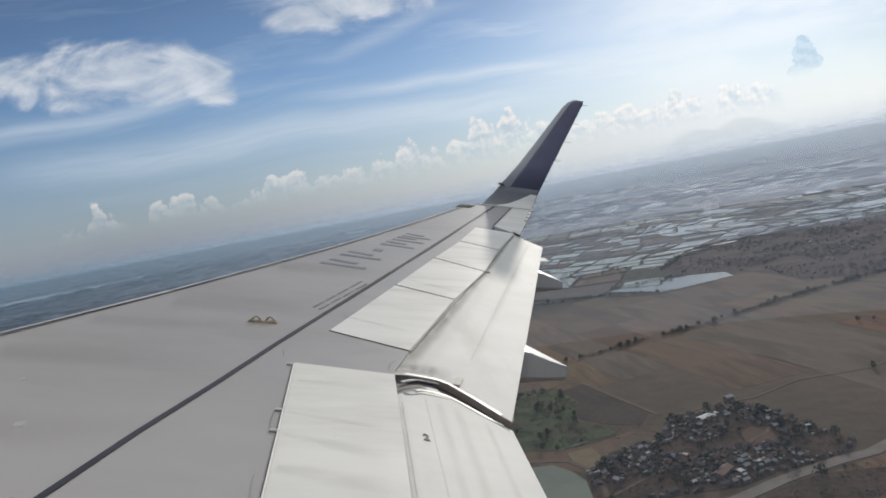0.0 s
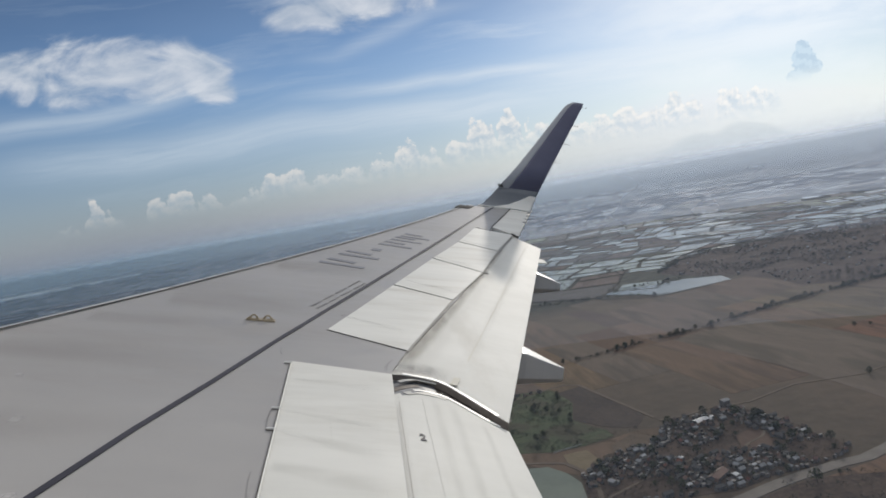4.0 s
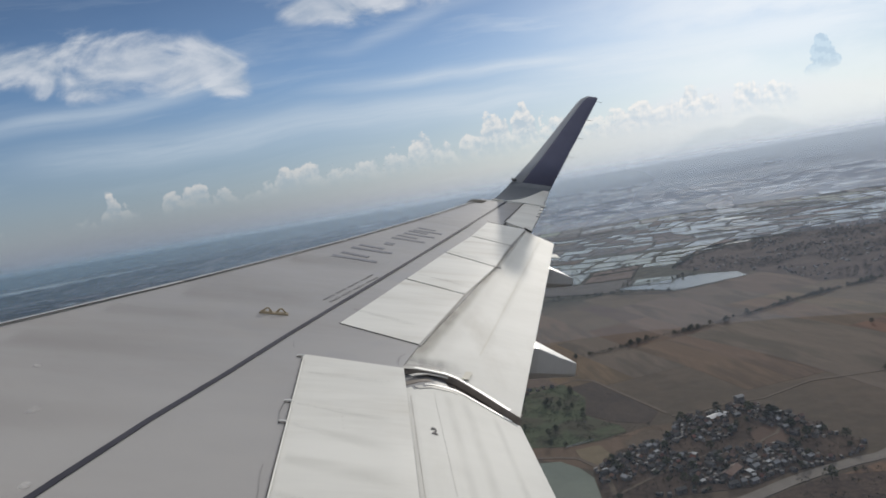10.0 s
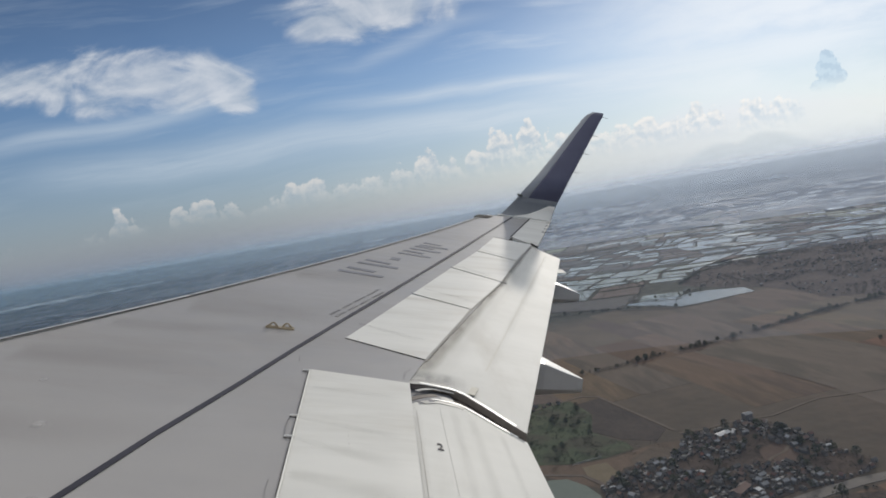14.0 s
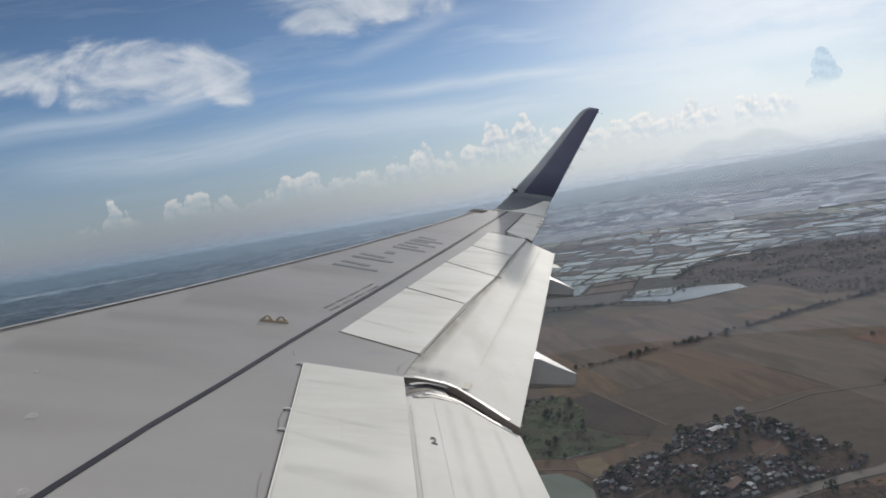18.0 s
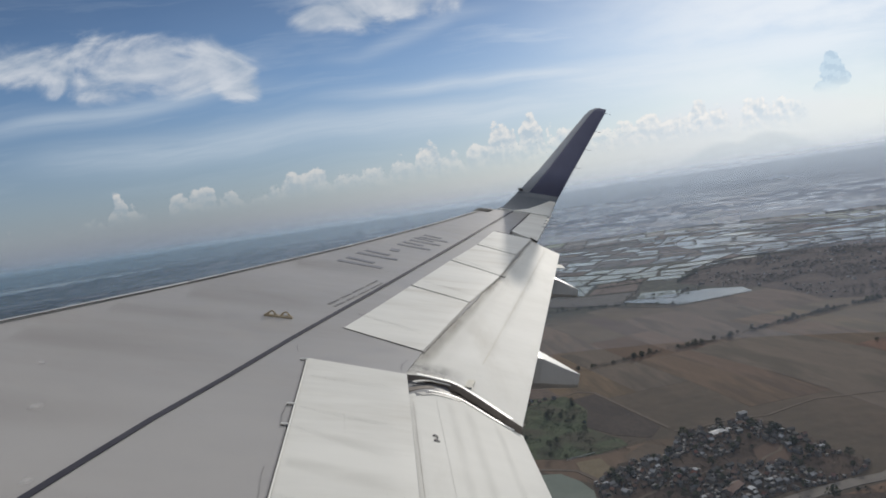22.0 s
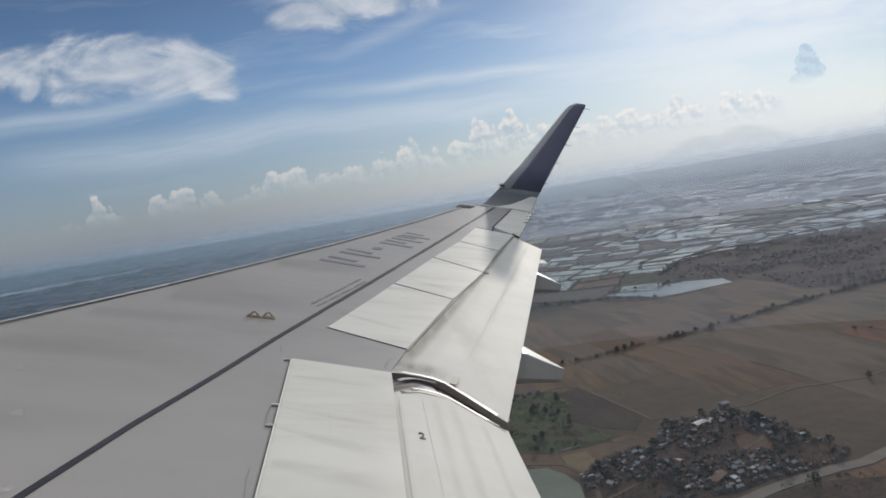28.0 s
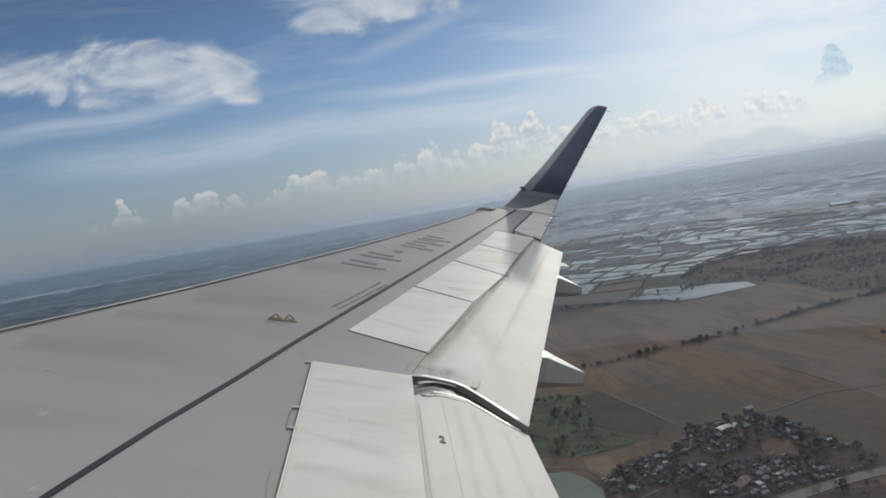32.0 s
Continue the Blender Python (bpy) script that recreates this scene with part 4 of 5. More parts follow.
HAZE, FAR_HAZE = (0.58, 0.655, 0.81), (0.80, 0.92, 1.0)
# haze painted on standing see-through sheets, mostly denser towards the sun
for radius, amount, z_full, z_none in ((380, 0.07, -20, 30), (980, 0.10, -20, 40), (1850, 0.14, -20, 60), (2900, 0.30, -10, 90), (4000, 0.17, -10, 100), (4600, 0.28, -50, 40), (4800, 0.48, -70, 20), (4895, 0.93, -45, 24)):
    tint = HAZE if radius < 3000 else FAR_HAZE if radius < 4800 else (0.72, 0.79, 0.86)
    tagged(ring("haze", radius, GROUND - 2, z_none, haze_material("haze", amount, z_full, z_none, tint, *((0.42, 1.3) if radius < 2500 else (1.0, 1.3) if radius < 4700 else (0.95, 1.05)))), "see-through sheet painted as pale blue grey haze", "haze", kind="structure")
# ---------------------------------------------------------------- the plain
rng = random.Random(7)


def far(x, y, z):
    """The plain runs level to 2.6 km; beyond, distances draw together towards the limit of sight at 4.9 km and the land climbs to the horizon."""
    r = math.hypot(x, y)
    if r <= 2600:
        return x, y, GROUND + z
    f = (2600 + 2300 * (1 - math.exp((2600 - r) / 2300))) / r
    return x * f, y * f, (GROUND + z) * f


def earth_material():
    m = bpy.data.materials.new("plain_earth")
    g = Nodes(m)
    vec = g.coords()
    n1, n2 = g.noise(vec, 0.003, 6.0, 0.6), g.noise(vec, 0.05, 6.0, 0.65)
    f = g.math("ADD", g.math("MULTIPLY", n1, 0.6), g.math("MULTIPLY", n2, 0.4))
    col = g.mix(g.ramp(f, 0.35, 0.65), (0.062, 0.050, 0.036), (0.100, 0.074, 0.054))
    parts = g.add("ShaderNodeSeparateXYZ")
    g.link(vec, parts.inputs[0])
    marsh = g.ramp(g.math("ADD", parts.outputs[1], g.math("MULTIPLY", n1, 160.0)), 1230, 1330)
    col = g.mix(marsh, col, g.mix(g.ramp(n2, 0.4, 0.62), (0.026, 0.029, 0.019), (0.052, 0.050, 0.034)))
    p = g.add("ShaderNodeBsdfPrincipled")
    g.link(col, p.inputs["Base Color"])
    p.inputs["Roughness"].default_value = 0.95
    p.inputs["Specular IOR Level"].default_value = 0.1
    b = g.add("ShaderNodeBump")
    b.inputs["Distance"].default_value = 1.2
    g.link(n2, b.inputs["Height"]), g.link(b.outputs[0], p.inputs["Normal"])
    out = g.add("ShaderNodeOutputMaterial")
    g.link(p.outputs[0], out.inputs[0])
    return m


def build_ground():
    verts, faces = [(0, 0, GROUND)], []
    radii = [60 * 1.19 ** k for k in range(21)] + [2000 + 100 * k for k in range(40)] + [6000 * 1.05 ** k for k in range(34)]
    n = 96
    for r in radii:
        for i in range(n):
            a = math.tau * i / n
            verts.append(far(r * math.sin(a), r * math.cos(a), -5.0 * min(1.0, max(0.0, (r - 2600) / 600))))
    for i in range(n):
        faces.append((0, 1 + (i + 1) % n, 1 + i))
    for j in range(len(radii) - 1):
        for i in range(n):
            a, b = 1 + j * n + i, 1 + j * n + (i + 1) % n
            faces.append((a, b, b + n, a + n))
    return mesh_ob("ground", verts, faces, earth_material())


tagged(build_ground(), "flat dry plain of brown and olive earth", "ground", kind="structure")
LAND = {
    "dry": surface("dry_field", (0.098, 0.067, 0.048), (0.137, 0.095, 0.068), (1.6, 0.22, 1), 44, 0.95, fine=0.45, random_amount=0.09, spec=0.1, dirt=((0.062, 0.045, 0.033), (1.7, 0.30, 1), 60, 0.46, 0.64, 0.75)),
    "olive": surface("fallow_field", (0.092, 0.067, 0.048), (0.128, 0.094, 0.067), (1.5, 0.25, 1), 44, 0.95, fine=0.45, random_amount=0.09, spec=0.1, dirt=((0.062, 0.048, 0.033), (1.5, 0.35, 1), 70, 0.46, 0.62, 0.75)),
    "red": surface("reddish_field", (0.100, 0.063, 0.041), (0.140, 0.090, 0.060), (1.5, 0.25, 1), 40, 0.95, fine=0.45, random_amount=0.1, spec=0.1, dirt=((0.056, 0.040, 0.030), (2.4, 0.2, 1), 36, 0.46, 0.64, 0.7)),
    "tan": surface("dry_grass", (0.120, 0.094, 0.058), (0.165, 0.132, 0.085), (1, 1, 1), 14, 0.95, fine=0.5, spec=0.1),
    "burnt": surface("dark_stubble", (0.074, 0.051, 0.036), (0.112, 0.079, 0.054), (1.0, 0.5, 1), 50, 0.95, fine=0.45, random_amount=0.12, spec=0.1),
    "char": surface("charred_stubble", (0.032, 0.026, 0.022), (0.066, 0.050, 0.040), (1, 0.5, 1), 36, 0.95, fine=0.45, spec=0.1),
    "stubble": surface("grey_stubble", (0.098, 0.076, 0.062), (0.146, 0.114, 0.092), (1, 1, 1), 40, 0.95, fine=0.4, random_amount=0.2, spec=0.1),
    "floor": surface("shaded_wood_floor", (0.052, 0.042, 0.037), (0.118, 0.091, 0.078), (1, 1, 1), 55, 0.95, fine=0.5, spec=0.02),
    "grass": surface("rough_grass", (0.040, 0.055, 0.029), (0.080, 0.090, 0.050), (1, 1, 1), 22, 0.95, fine=0.5, spec=0.1, dirt=((0.056, 0.050, 0.034), (1, 1, 1), 50, 0.44, 0.60, 0.85)),
    "mud": surface("wet_mud", (0.048, 0.044, 0.040), (0.072, 0.066, 0.060), (1, 1, 1), 40, 0.9, fine=0.4, random_amount=0.25, spec=0.15),
    "pale": surface("pale_salt_bed", (0.155, 0.146, 0.124), (0.223, 0.211, 0.180), (1, 1, 1), 20, 0.7, random_amount=0.2),
    "water": surface("still_pond_water", (0.10, 0.11, 0.095), (0.16, 0.165, 0.145), (1, 1, 1), 60, 0.05, spec=0.13, random_amount=0.3),
    "green": surface("green_pond_water", (0.165, 0.18, 0.135), (0.215, 0.228, 0.175), (1, 1, 1), 60, 0.10, spec=0.09, random_amount=0.3),
    "scrub": surface("scrub_ground", (0.040, 0.032, 0.027), (0.098, 0.072, 0.056), (1, 1, 1), 40, 0.95, fine=0.5, spec=0.02),
    "road": surface("dusty_road", (0.090, 0.076, 0.063), (0.122, 0.105, 0.088), (1, 1, 1), 12, 0.9),
    "track": surface("earth_track", (0.088, 0.069, 0.052), (0.122, 0.097, 0.074), (1, 1, 1), 8, 0.95, fine=0.5, spec=0.1),
    "bund": surface("earth_bund", (0.037, 0.032, 0.024), (0.062, 0.053, 0.037), (1, 1, 1), 8, 0.95, fine=0.5, spec=0.1),
    "leaf": surface("tree_leaves", (0.034, 0.038, 0.020), (0.066, 0.070, 0.038), (1, 1, 1), 2.5, 0.8, fine=0.5, random_amount=0.3, spec=0.2),
    "bark": surface("bark", (0.05, 0.04, 0.03), (0.08, 0.065, 0.05), (1, 1, 1), 0.5, 0.9),
    "tile": surface("clay_roof", (0.099, 0.046, 0.031), (0.143, 0.074, 0.050), (1, 1, 1), 2.0, 0.8, random_amount=0.35),
    "tin": surface("metal_roof", (0.161, 0.161, 0.161), (0.236, 0.236, 0.236), (1, 1, 1), 2.0, 0.6, random_amount=0.35),
    "brown": surface("brown_roof", (0.070, 0.045, 0.034), (0.105, 0.070, 0.053), (1, 1, 1), 2.0, 0.8, random_amount=0.35),
    "white": surface("white_metal_roof", (0.30, 0.30, 0.30), (0.46, 0.46, 0.45), (1, 1, 1), 1.5, 0.6, random_amount=0.3),
    "old": surface("dark_roof", (0.043, 0.040, 0.037), (0.074, 0.068, 0.062), (1, 1, 1), 2.0, 0.8, random_amount=0.35),
    "plaster": surface("plaster", (0.136, 0.124, 0.108), (0.198, 0.180, 0.158), (1, 1, 1), 1.5, 0.9, random_amount=0.25),
}


def warp(x, y, amp, size, seed=0.0):
    a = noise.noise((x / size, y / size, seed))
    b = noise.noise((x / size, y / size, seed + 9.7))
    return x + a * amp, y + b * amp


def divide(x0, y0, x1, y1, size, out, r, ratio=1.7):
    """Cut a rectangle into uneven plots."""
    w, h = x1 - x0, y1 - y0
    if max(w / ratio, h) < size or (max(w / ratio, h) < size * 1.7 and r.random() < 0.25):
        out.append((x0, y0, x1, y1))
        return
    f = r.uniform(0.36, 0.64)
    if w / ratio > h:
        m = lerp(x0, x1, f)
        divide(x0, y0, m, y1, size, out, r, ratio), divide(m, y0, x1, y1, size, out, r, ratio)
    else:
        m = lerp(y0, y1, f)
        divide(x0, y0, x1, m, size, out, r, ratio), divide(x0, m, x1, y1, size, out, r, ratio)


def turned(x, y, angle, cx=0.0, cy=0.0):
    c, s = math.cos(angle), math.sin(angle)
    return cx + x * c - y * s, cy + x * s + y * c


def plot_outline(cell, inset, angle, origin, amp, size, n=3):
    x0, y0, x1, y1 = cell[0] + inset, cell[1] + inset, cell[2] - inset, cell[3] - inset
    ring_pts = []
    for (ax, ay), (bx, by) in (((x0, y0), (x1, y0)), ((x1, y0), (x1, y1)), ((x1, y1), (x0, y1)), ((x0, y1), (x0, y0))):
        for k in range(n):
            px, py = turned(lerp(ax, bx, k / n), lerp(ay, by, k / n), angle, *origin)
            ring_pts.append(warp(px, py, amp, size))
    return ring_pts


def plot_ob(name, pts, z, material, label, category, group):
    """A plot as a low slab with its own edge; its origin lies in its middle."""
    cx, cy = sum(p[0] for p in pts) / len(pts), sum(p[1] for p in pts) / len(pts)
    cx, cy, cz = far(cx, cy, 0.0)
    n = len(pts)
    origin = Vector((cx, cy, GROUND))
    verts = [Vector(far(px, py, z)) - origin for px, py in pts] + [Vector(far(px, py, 0.0)) - origin for px, py in pts]
    faces = [tuple(range(n))] + [(i, n + i, n + (i + 1) % n, (i + 1) % n) for i in range(n)]
    ob = mesh_ob(name, verts, faces, material)
    ob.location = (cx, cy, GROUND)
    return tagged(ob, label, category, group, "structure")


class Heap:
    """Many small pieces joined into one mesh."""

    def __init__(self):
        self.v, self.f = [], []

    def add(self, verts, faces):
        o = len(self.v)
        self.v += verts
        self.f += [tuple(i + o for i in f) for f in faces]

    def slab(self, pts, z):
        n = len(pts)
        self.add([far(x, y, z) for x, y in pts] + [far(x, y, 0.0) for x, y in pts], [tuple(range(n))] + [(i, n + i, n + (i + 1) % n, (i + 1) % n) for i in range(n)])

    def ridge(self, a, b, w, h):
        d = Vector((b[0] - a[0], b[1] - a[1]))
        if d.length < 0.1:
            return
        n = Vector((-d.y, d.x)).normalized() * w / 2
        v = [far(p[0] + n.x * k, p[1] + n.y * k, h if abs(k) < 1 else 0.0) for p in (a, b) for k in (1, 0.4, -0.4, -1)]
        self.add(v, [(0, 1, 5, 4), (1, 2, 6, 5), (2, 3, 7, 6)])

    def out(self, name, material, label, category):
        return tagged(mesh_ob(name, self.v, self.f, material), label, category, kind="stuff")


def inside(p, poly):
    hit = False
    for (ax, ay), (bx, by) in zip(poly, poly[1:] + poly[:1]):
        if (ay > p[1]) != (by > p[1]) and p[0] < (bx - ax) * (p[1] - ay) / (by - ay) + ax:
            hit = not hit
    return hit


# areas of the plain, in plan
VILLAGE = [(146, 515), (179, 543), (226, 550), (247, 583), (294, 583), (311, 597), (322, 567), (331, 530), (330, 491), (338, 466), (322, 453), (297, 446), (264, 447), (231, 438), (135, 460)]
SQUARE = [(280, 524), (297, 531), (306, 517), (299, 500), (284, 488), (273, 503)]
HAMLET = [(610, 1360), (640, 1410), (713, 1484), (843, 1556), (902, 1541), (1054, 1570), (1205, 1555), (1661, 1640), (1700, 1150), (1180, 1030), (750, 962), (680, 1010), (692, 1103), (680, 1195), (640, 1255)]
OPEN = [(120, 745), (215, 745), (245, 600), (330, 590), (400, 520), (440, 470), (640, 500), (1534, 895), (1534, 1125), (1022, 1090), (760, 975), (690, 1020), (690, 1150), (540, 1135), (472, 1150), (426, 1215), (342, 1256), (277, 1280), (-64, 1310), (-64, 745)]
BURNT = [(221, 739), (233, 685), (240, 609), (222, 586), (198, 607), (175, 650), (187, 731)]
GREEN = [(150, 763), (191, 747), (197, 690), (180, 640), (198, 596), (198, 580), (170, 573), (141, 575), (114, 587), (118, 650)]
TILT_A = radians(6)


def in_sight(p):
    return -0.62 * p[1] - 150 < p[0] < 0.98 * p[1] + 250


# brown fields in the middle distance: blocks of long narrow plots, neighbours much alike
cells = []
divide(-256, 420, 1661, 1400, 270, cells, rng, 0.30)
FIELD_LABELS = {"dry": "bare brown dry field with furrow streaks", "olive": "dull brown fallow field", "burnt": "dark field of burnt stubble", "red": "reddish brown ploughed field"}
for cell in cells:
    pts = plot_outline(cell, 0.06, TILT_A, (0, 0), 16, 300)
    mid = (sum(p[0] for p in pts) / 12, sum(p[1] for p in pts) / 12)
    if inside(mid, OPEN):
        roll = noise.noise((mid[0] / 240, mid[1] / 330, 5.5)) + rng.uniform(-0.22, 0.22)
        kind = "olive" if roll > 0.12 else "burnt" if roll < -0.22 else "dry"
        if mid[0] > 330 and mid[1] < 640:
            kind = "red"
        plot_ob("field", pts, 0.12, LAND[kind], FIELD_LABELS[kind], "field", "fields of the plain")

# flooded plots further out
cells = []
divide(-2600, -2200, 2600, 2200, 70, cells, rng, 1.3)
near_count = 0
heaps = {k: Heap() for k in ("water", "green", "mud", "stubble", "dry", "olive")}
bunds, belts = Heap(), Heap()
tree_rows = []
TILT_B = radians(-31)
for cell in cells:
    pts = plot_outline(cell, 2.0, TILT_B, (900, 2350), 190, 430)
    mid = (sum(p[0] for p in pts) / 12, sum(p[1] for p in pts) / 12)
    if not in_sight(mid) or mid[1] > 3300 or (mid[1] < 1720 and mid[0] < 740) or any(inside(p, OPEN) for p in (mid, *pts[::3])) or inside(mid, HAMLET) or mid[1] < 1180 or (mid[0] > 1022 and mid[1] < 1470):
        continue
    wet = noise.noise((mid[0] / 520, mid[1] / 240, 3.3))
    if rng.random() < 0.07:
        continue
    roll = rng.random() + wet * 0.6
    # more water towards the sun side, standing in for sun glint
    roll += 0.34 * min(1.0, max(-0.4, (mid[0] / mid[1] - 0.42) / 0.3))
    if mid[1] < 1800 and mid[0] < 720:
        roll = roll * 0.6 + 0.24
    kind = "water" if roll > 0.78 else "green" if roll > 0.56 else "stubble" if roll > 0.2 else "mud"
    if mid[1] < 2500 and near_count < 300 and mid[0] > 128:
        near_count += 1
        name, label = {"water": ("pond", "shallow flooded plot reflecting the sky"), "green": ("pond", "greenish shallow pond"), "mud": ("field", "dark wet mud plot"), "stubble": ("field", "dry greyish brown plot among ponds")}[kind]
        plot_ob(name, pts, 0.4, LAND[kind], label, name, "flooded plots")
    else:
        heaps[kind].slab(pts, 0.4)
    for k in (0, 3, 6, 9):
        if rng.random() < 0.8:
            bunds.ridge(pts[k], pts[(k + 3) % 12], 3.6, 1.4)
    if rng.random() < 0.30:
        k = rng.choice((0, 3))
        tree_rows.append((pts[k], pts[k + 3]))

# larger ponds beside the dyke, with overgrown banks
cells = []
divide(-560, -460, 560, 520, 96, cells, rng, 1.25)
for cell in cells:
    pts = plot_outline(cell, 4.2, radians(-34), (430, 1480), 60, 240)
    mid = (sum(p[0] for p in pts) / 12, sum(p[1] for p in pts) / 12)
    if not in_sight(mid) or mid[1] > 1720 or mid[0] > 740 or any(inside(p, OPEN) or inside(p, HAMLET) for p in (mid, *pts[::3])):
        continue
    roll = rng.random()
    kind = "green" if roll < 0.52 else "water" if roll < 0.68 else "stubble" if roll < 0.86 else "mud"
    name, label = {"water": ("pond", "shallow flooded plot reflecting the sky"), "green": ("pond", "pale greenish shallow pond with overgrown banks"), "mud": ("field", "dark wet mud plot"), "stubble": ("field", "dry greyish brown plot among ponds")}[kind]
    plot_ob(name, pts, 0.45, LAND[kind], label, name, "flooded plots")
    for k in (0, 3):
        bunds.ridge(pts[k], pts[k + 3], 5.0, 1.2)
        if rng.random() < 0.6:
            tree_rows += [(pts[k], pts[k + 3])] * 2

# far plots with dark tree belts between; they lie in long wet and dry stretches
for x0, y0, x1, y1, size, ratio, z in ((-3400, 3200, 5200, 5200, 125, 1.3, 1.5), (-5600, 5100, 8800, 9000, 230, 1.2, 4.0), (-10000, 8800, 16000, 17500, 520, 1.1, 9.0)):
    cells = []
    divide(x0, y0, x1, y1, size, cells, rng, ratio)
    for cell in cells:
        pts = plot_outline(cell, size * 0.09, radians(-9), (0, y0 * 0.06), size * 1.1, size * 5, 2)
        mid = (sum(p[0] for p in pts) / 8, sum(p[1] for p in pts) / 8)
        if not in_sight(mid):
            continue
        wet = noise.noise((mid[0] / (size * 9), mid[1] / (size * 3.5), 6.1))
        # the last term adds water sunward to imitate the glint there
        roll = rng.random() + wet * 0.8 + max(-0.55, min(0.12, 0.9 * (mid[0] / mid[1] - 0.28)))
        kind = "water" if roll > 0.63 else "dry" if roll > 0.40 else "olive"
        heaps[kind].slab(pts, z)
        for k in (0, 2):
            if rng.random() < 0.30:
                belts.ridge(pts[k], pts[k + 2], size * 0.13, z + size * rng.uniform(0.02, 0.06))
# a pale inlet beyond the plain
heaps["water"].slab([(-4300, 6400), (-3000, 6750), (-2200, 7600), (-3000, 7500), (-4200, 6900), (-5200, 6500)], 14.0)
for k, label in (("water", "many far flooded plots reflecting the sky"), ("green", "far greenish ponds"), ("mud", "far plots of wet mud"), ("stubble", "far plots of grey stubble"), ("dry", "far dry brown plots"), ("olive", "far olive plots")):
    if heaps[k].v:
        # far water: the sky's reflection is painted in as a pale base colour
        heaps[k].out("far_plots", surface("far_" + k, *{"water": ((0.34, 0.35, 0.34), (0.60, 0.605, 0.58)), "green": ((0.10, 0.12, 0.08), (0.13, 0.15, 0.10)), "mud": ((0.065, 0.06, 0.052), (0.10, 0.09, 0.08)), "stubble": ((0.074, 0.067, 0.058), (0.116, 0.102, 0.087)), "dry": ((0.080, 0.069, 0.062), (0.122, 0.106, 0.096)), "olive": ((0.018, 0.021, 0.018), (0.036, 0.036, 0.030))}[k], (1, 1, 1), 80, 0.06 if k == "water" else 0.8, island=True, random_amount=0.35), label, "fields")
belts.out("tree_belts", surface("belt_leaves", (0.016, 0.019, 0.015), (0.032, 0.034, 0.025), (1, 1, 1), 30, 0.9, spec=0.05), "dark belts of trees between far plots", "tree belts")
bunds.out("bunds", LAND["bund"], "low earth banks between the flooded plots", "earth bank")

# salt beds and ponds beside the village
cells = []
divide(-179, 383, 84, 665, 17, cells, rng, 2.6)
for cell in cells:
    pts = plot_outline(cell, 0.8, radians(-14), (77, 26), 3, 90, 1)
    roll = rng.random()
    mid = (sum(p[0] for p in pts) / 4, sum(p[1] for p in pts) / 4)
    if mid[0] > 84:
        continue
    kind = "pale" if roll < 0.3 else "mud" if roll < 0.75 else "olive"
    plot_ob("salt_bed", pts, 0.3, LAND[kind], {"pale": "pale dry salt bed", "mud": "dark wet salt bed", "olive": "dull brown bed"}[kind], "salt bed", "salt beds")


def road(points, width, label, name="road", material="road"):
    h = Heap()
    left, right = [], []
    for i, (x, y) in enumerate(points):
        a, b = Vector(points[max(i - 1, 0)]), Vector(points[min(i + 1, len(points) - 1)])
        t = (b - a).normalized()
        left.append((x - t.y * width / 2, y + t.x * width / 2, GROUND + 0.40)), right.append((x + t.y * width / 2, y - t.x * width / 2, GROUND + 0.40))
    n = len(points)
    h.add(left + right, [(i, n + i, n + i + 1, i + 1) for i in range(n - 1)])
    h.add([(x, y, GROUND) for x, y, z in left] + left, [(i, i + 1, n + i + 1, n + i) for i in range(n - 1)])
    h.add([(x, y, GROUND) for x, y, z in right] + right, [(i, n + i, n + i + 1, i + 1) for i in range(n - 1)])
    return tagged(mesh_ob(name, h.v, h.f, LAND[material]), label, name, kind="structure")


road([(120, 402), (190, 417), (228, 426), (257, 434), (280, 438), (307, 441), (331, 441), (420, 470), (620, 500), (900, 590)], 11, "pale dusty road past the village")
road([(130, 735), (144, 739), (180, 750), (207, 756), (222, 743), (233, 675), (245, 602)], 3.5, "sandy track along the edge of the fields", "road", "track")
road([(245, 592), (268, 589), (296, 594), (331, 588), (388, 606), (451, 594), (560, 620)], 3.0, "narrow field track", "road", "track")
road([(112, 563), (128, 555), (142, 546), (150, 524), (152, 500), (146, 470)], 4.0, "sandy path round the village pond", "road", "track")
road([(258, 486), (280, 505), (296, 512), (322, 540)], 2.6, "sandy village lane", "road", "track")
road([(150, 470), (190, 488), (230, 500), (262, 488)], 2.6, "sandy village lane", "road", "track")
road([(613, 1432), (690, 1520), (763, 1571), (869, 1606), (951, 1599), (1101, 1630), (1288, 1633), (1560, 1690)], 22, "straight pale canal beside the wooded hamlet", "canal", "water")
road([(250, 1296), (277, 1287), (342, 1264), (426, 1224), (474, 1160), (518, 1140), (600, 1150)], 7, "dark overgrown dyke along the ponds", "dyke", "bund")
plot_ob("pond", [(446, 1262), (485, 1263), (561, 1258), (607, 1255), (661, 1214), (651, 1162), (551, 1150), (510, 1148), (487, 1190)], 0.8, LAND["water"], "long shallow pond at the edge of the fields", "pond", "flooded plots")
plot_ob("pond", [(108, 553), (128, 546), (138, 526), (142, 504), (136, 470), (112, 465), (100, 487)], 0.30, LAND["green"], "murky green village pond", "pond", "village ponds")


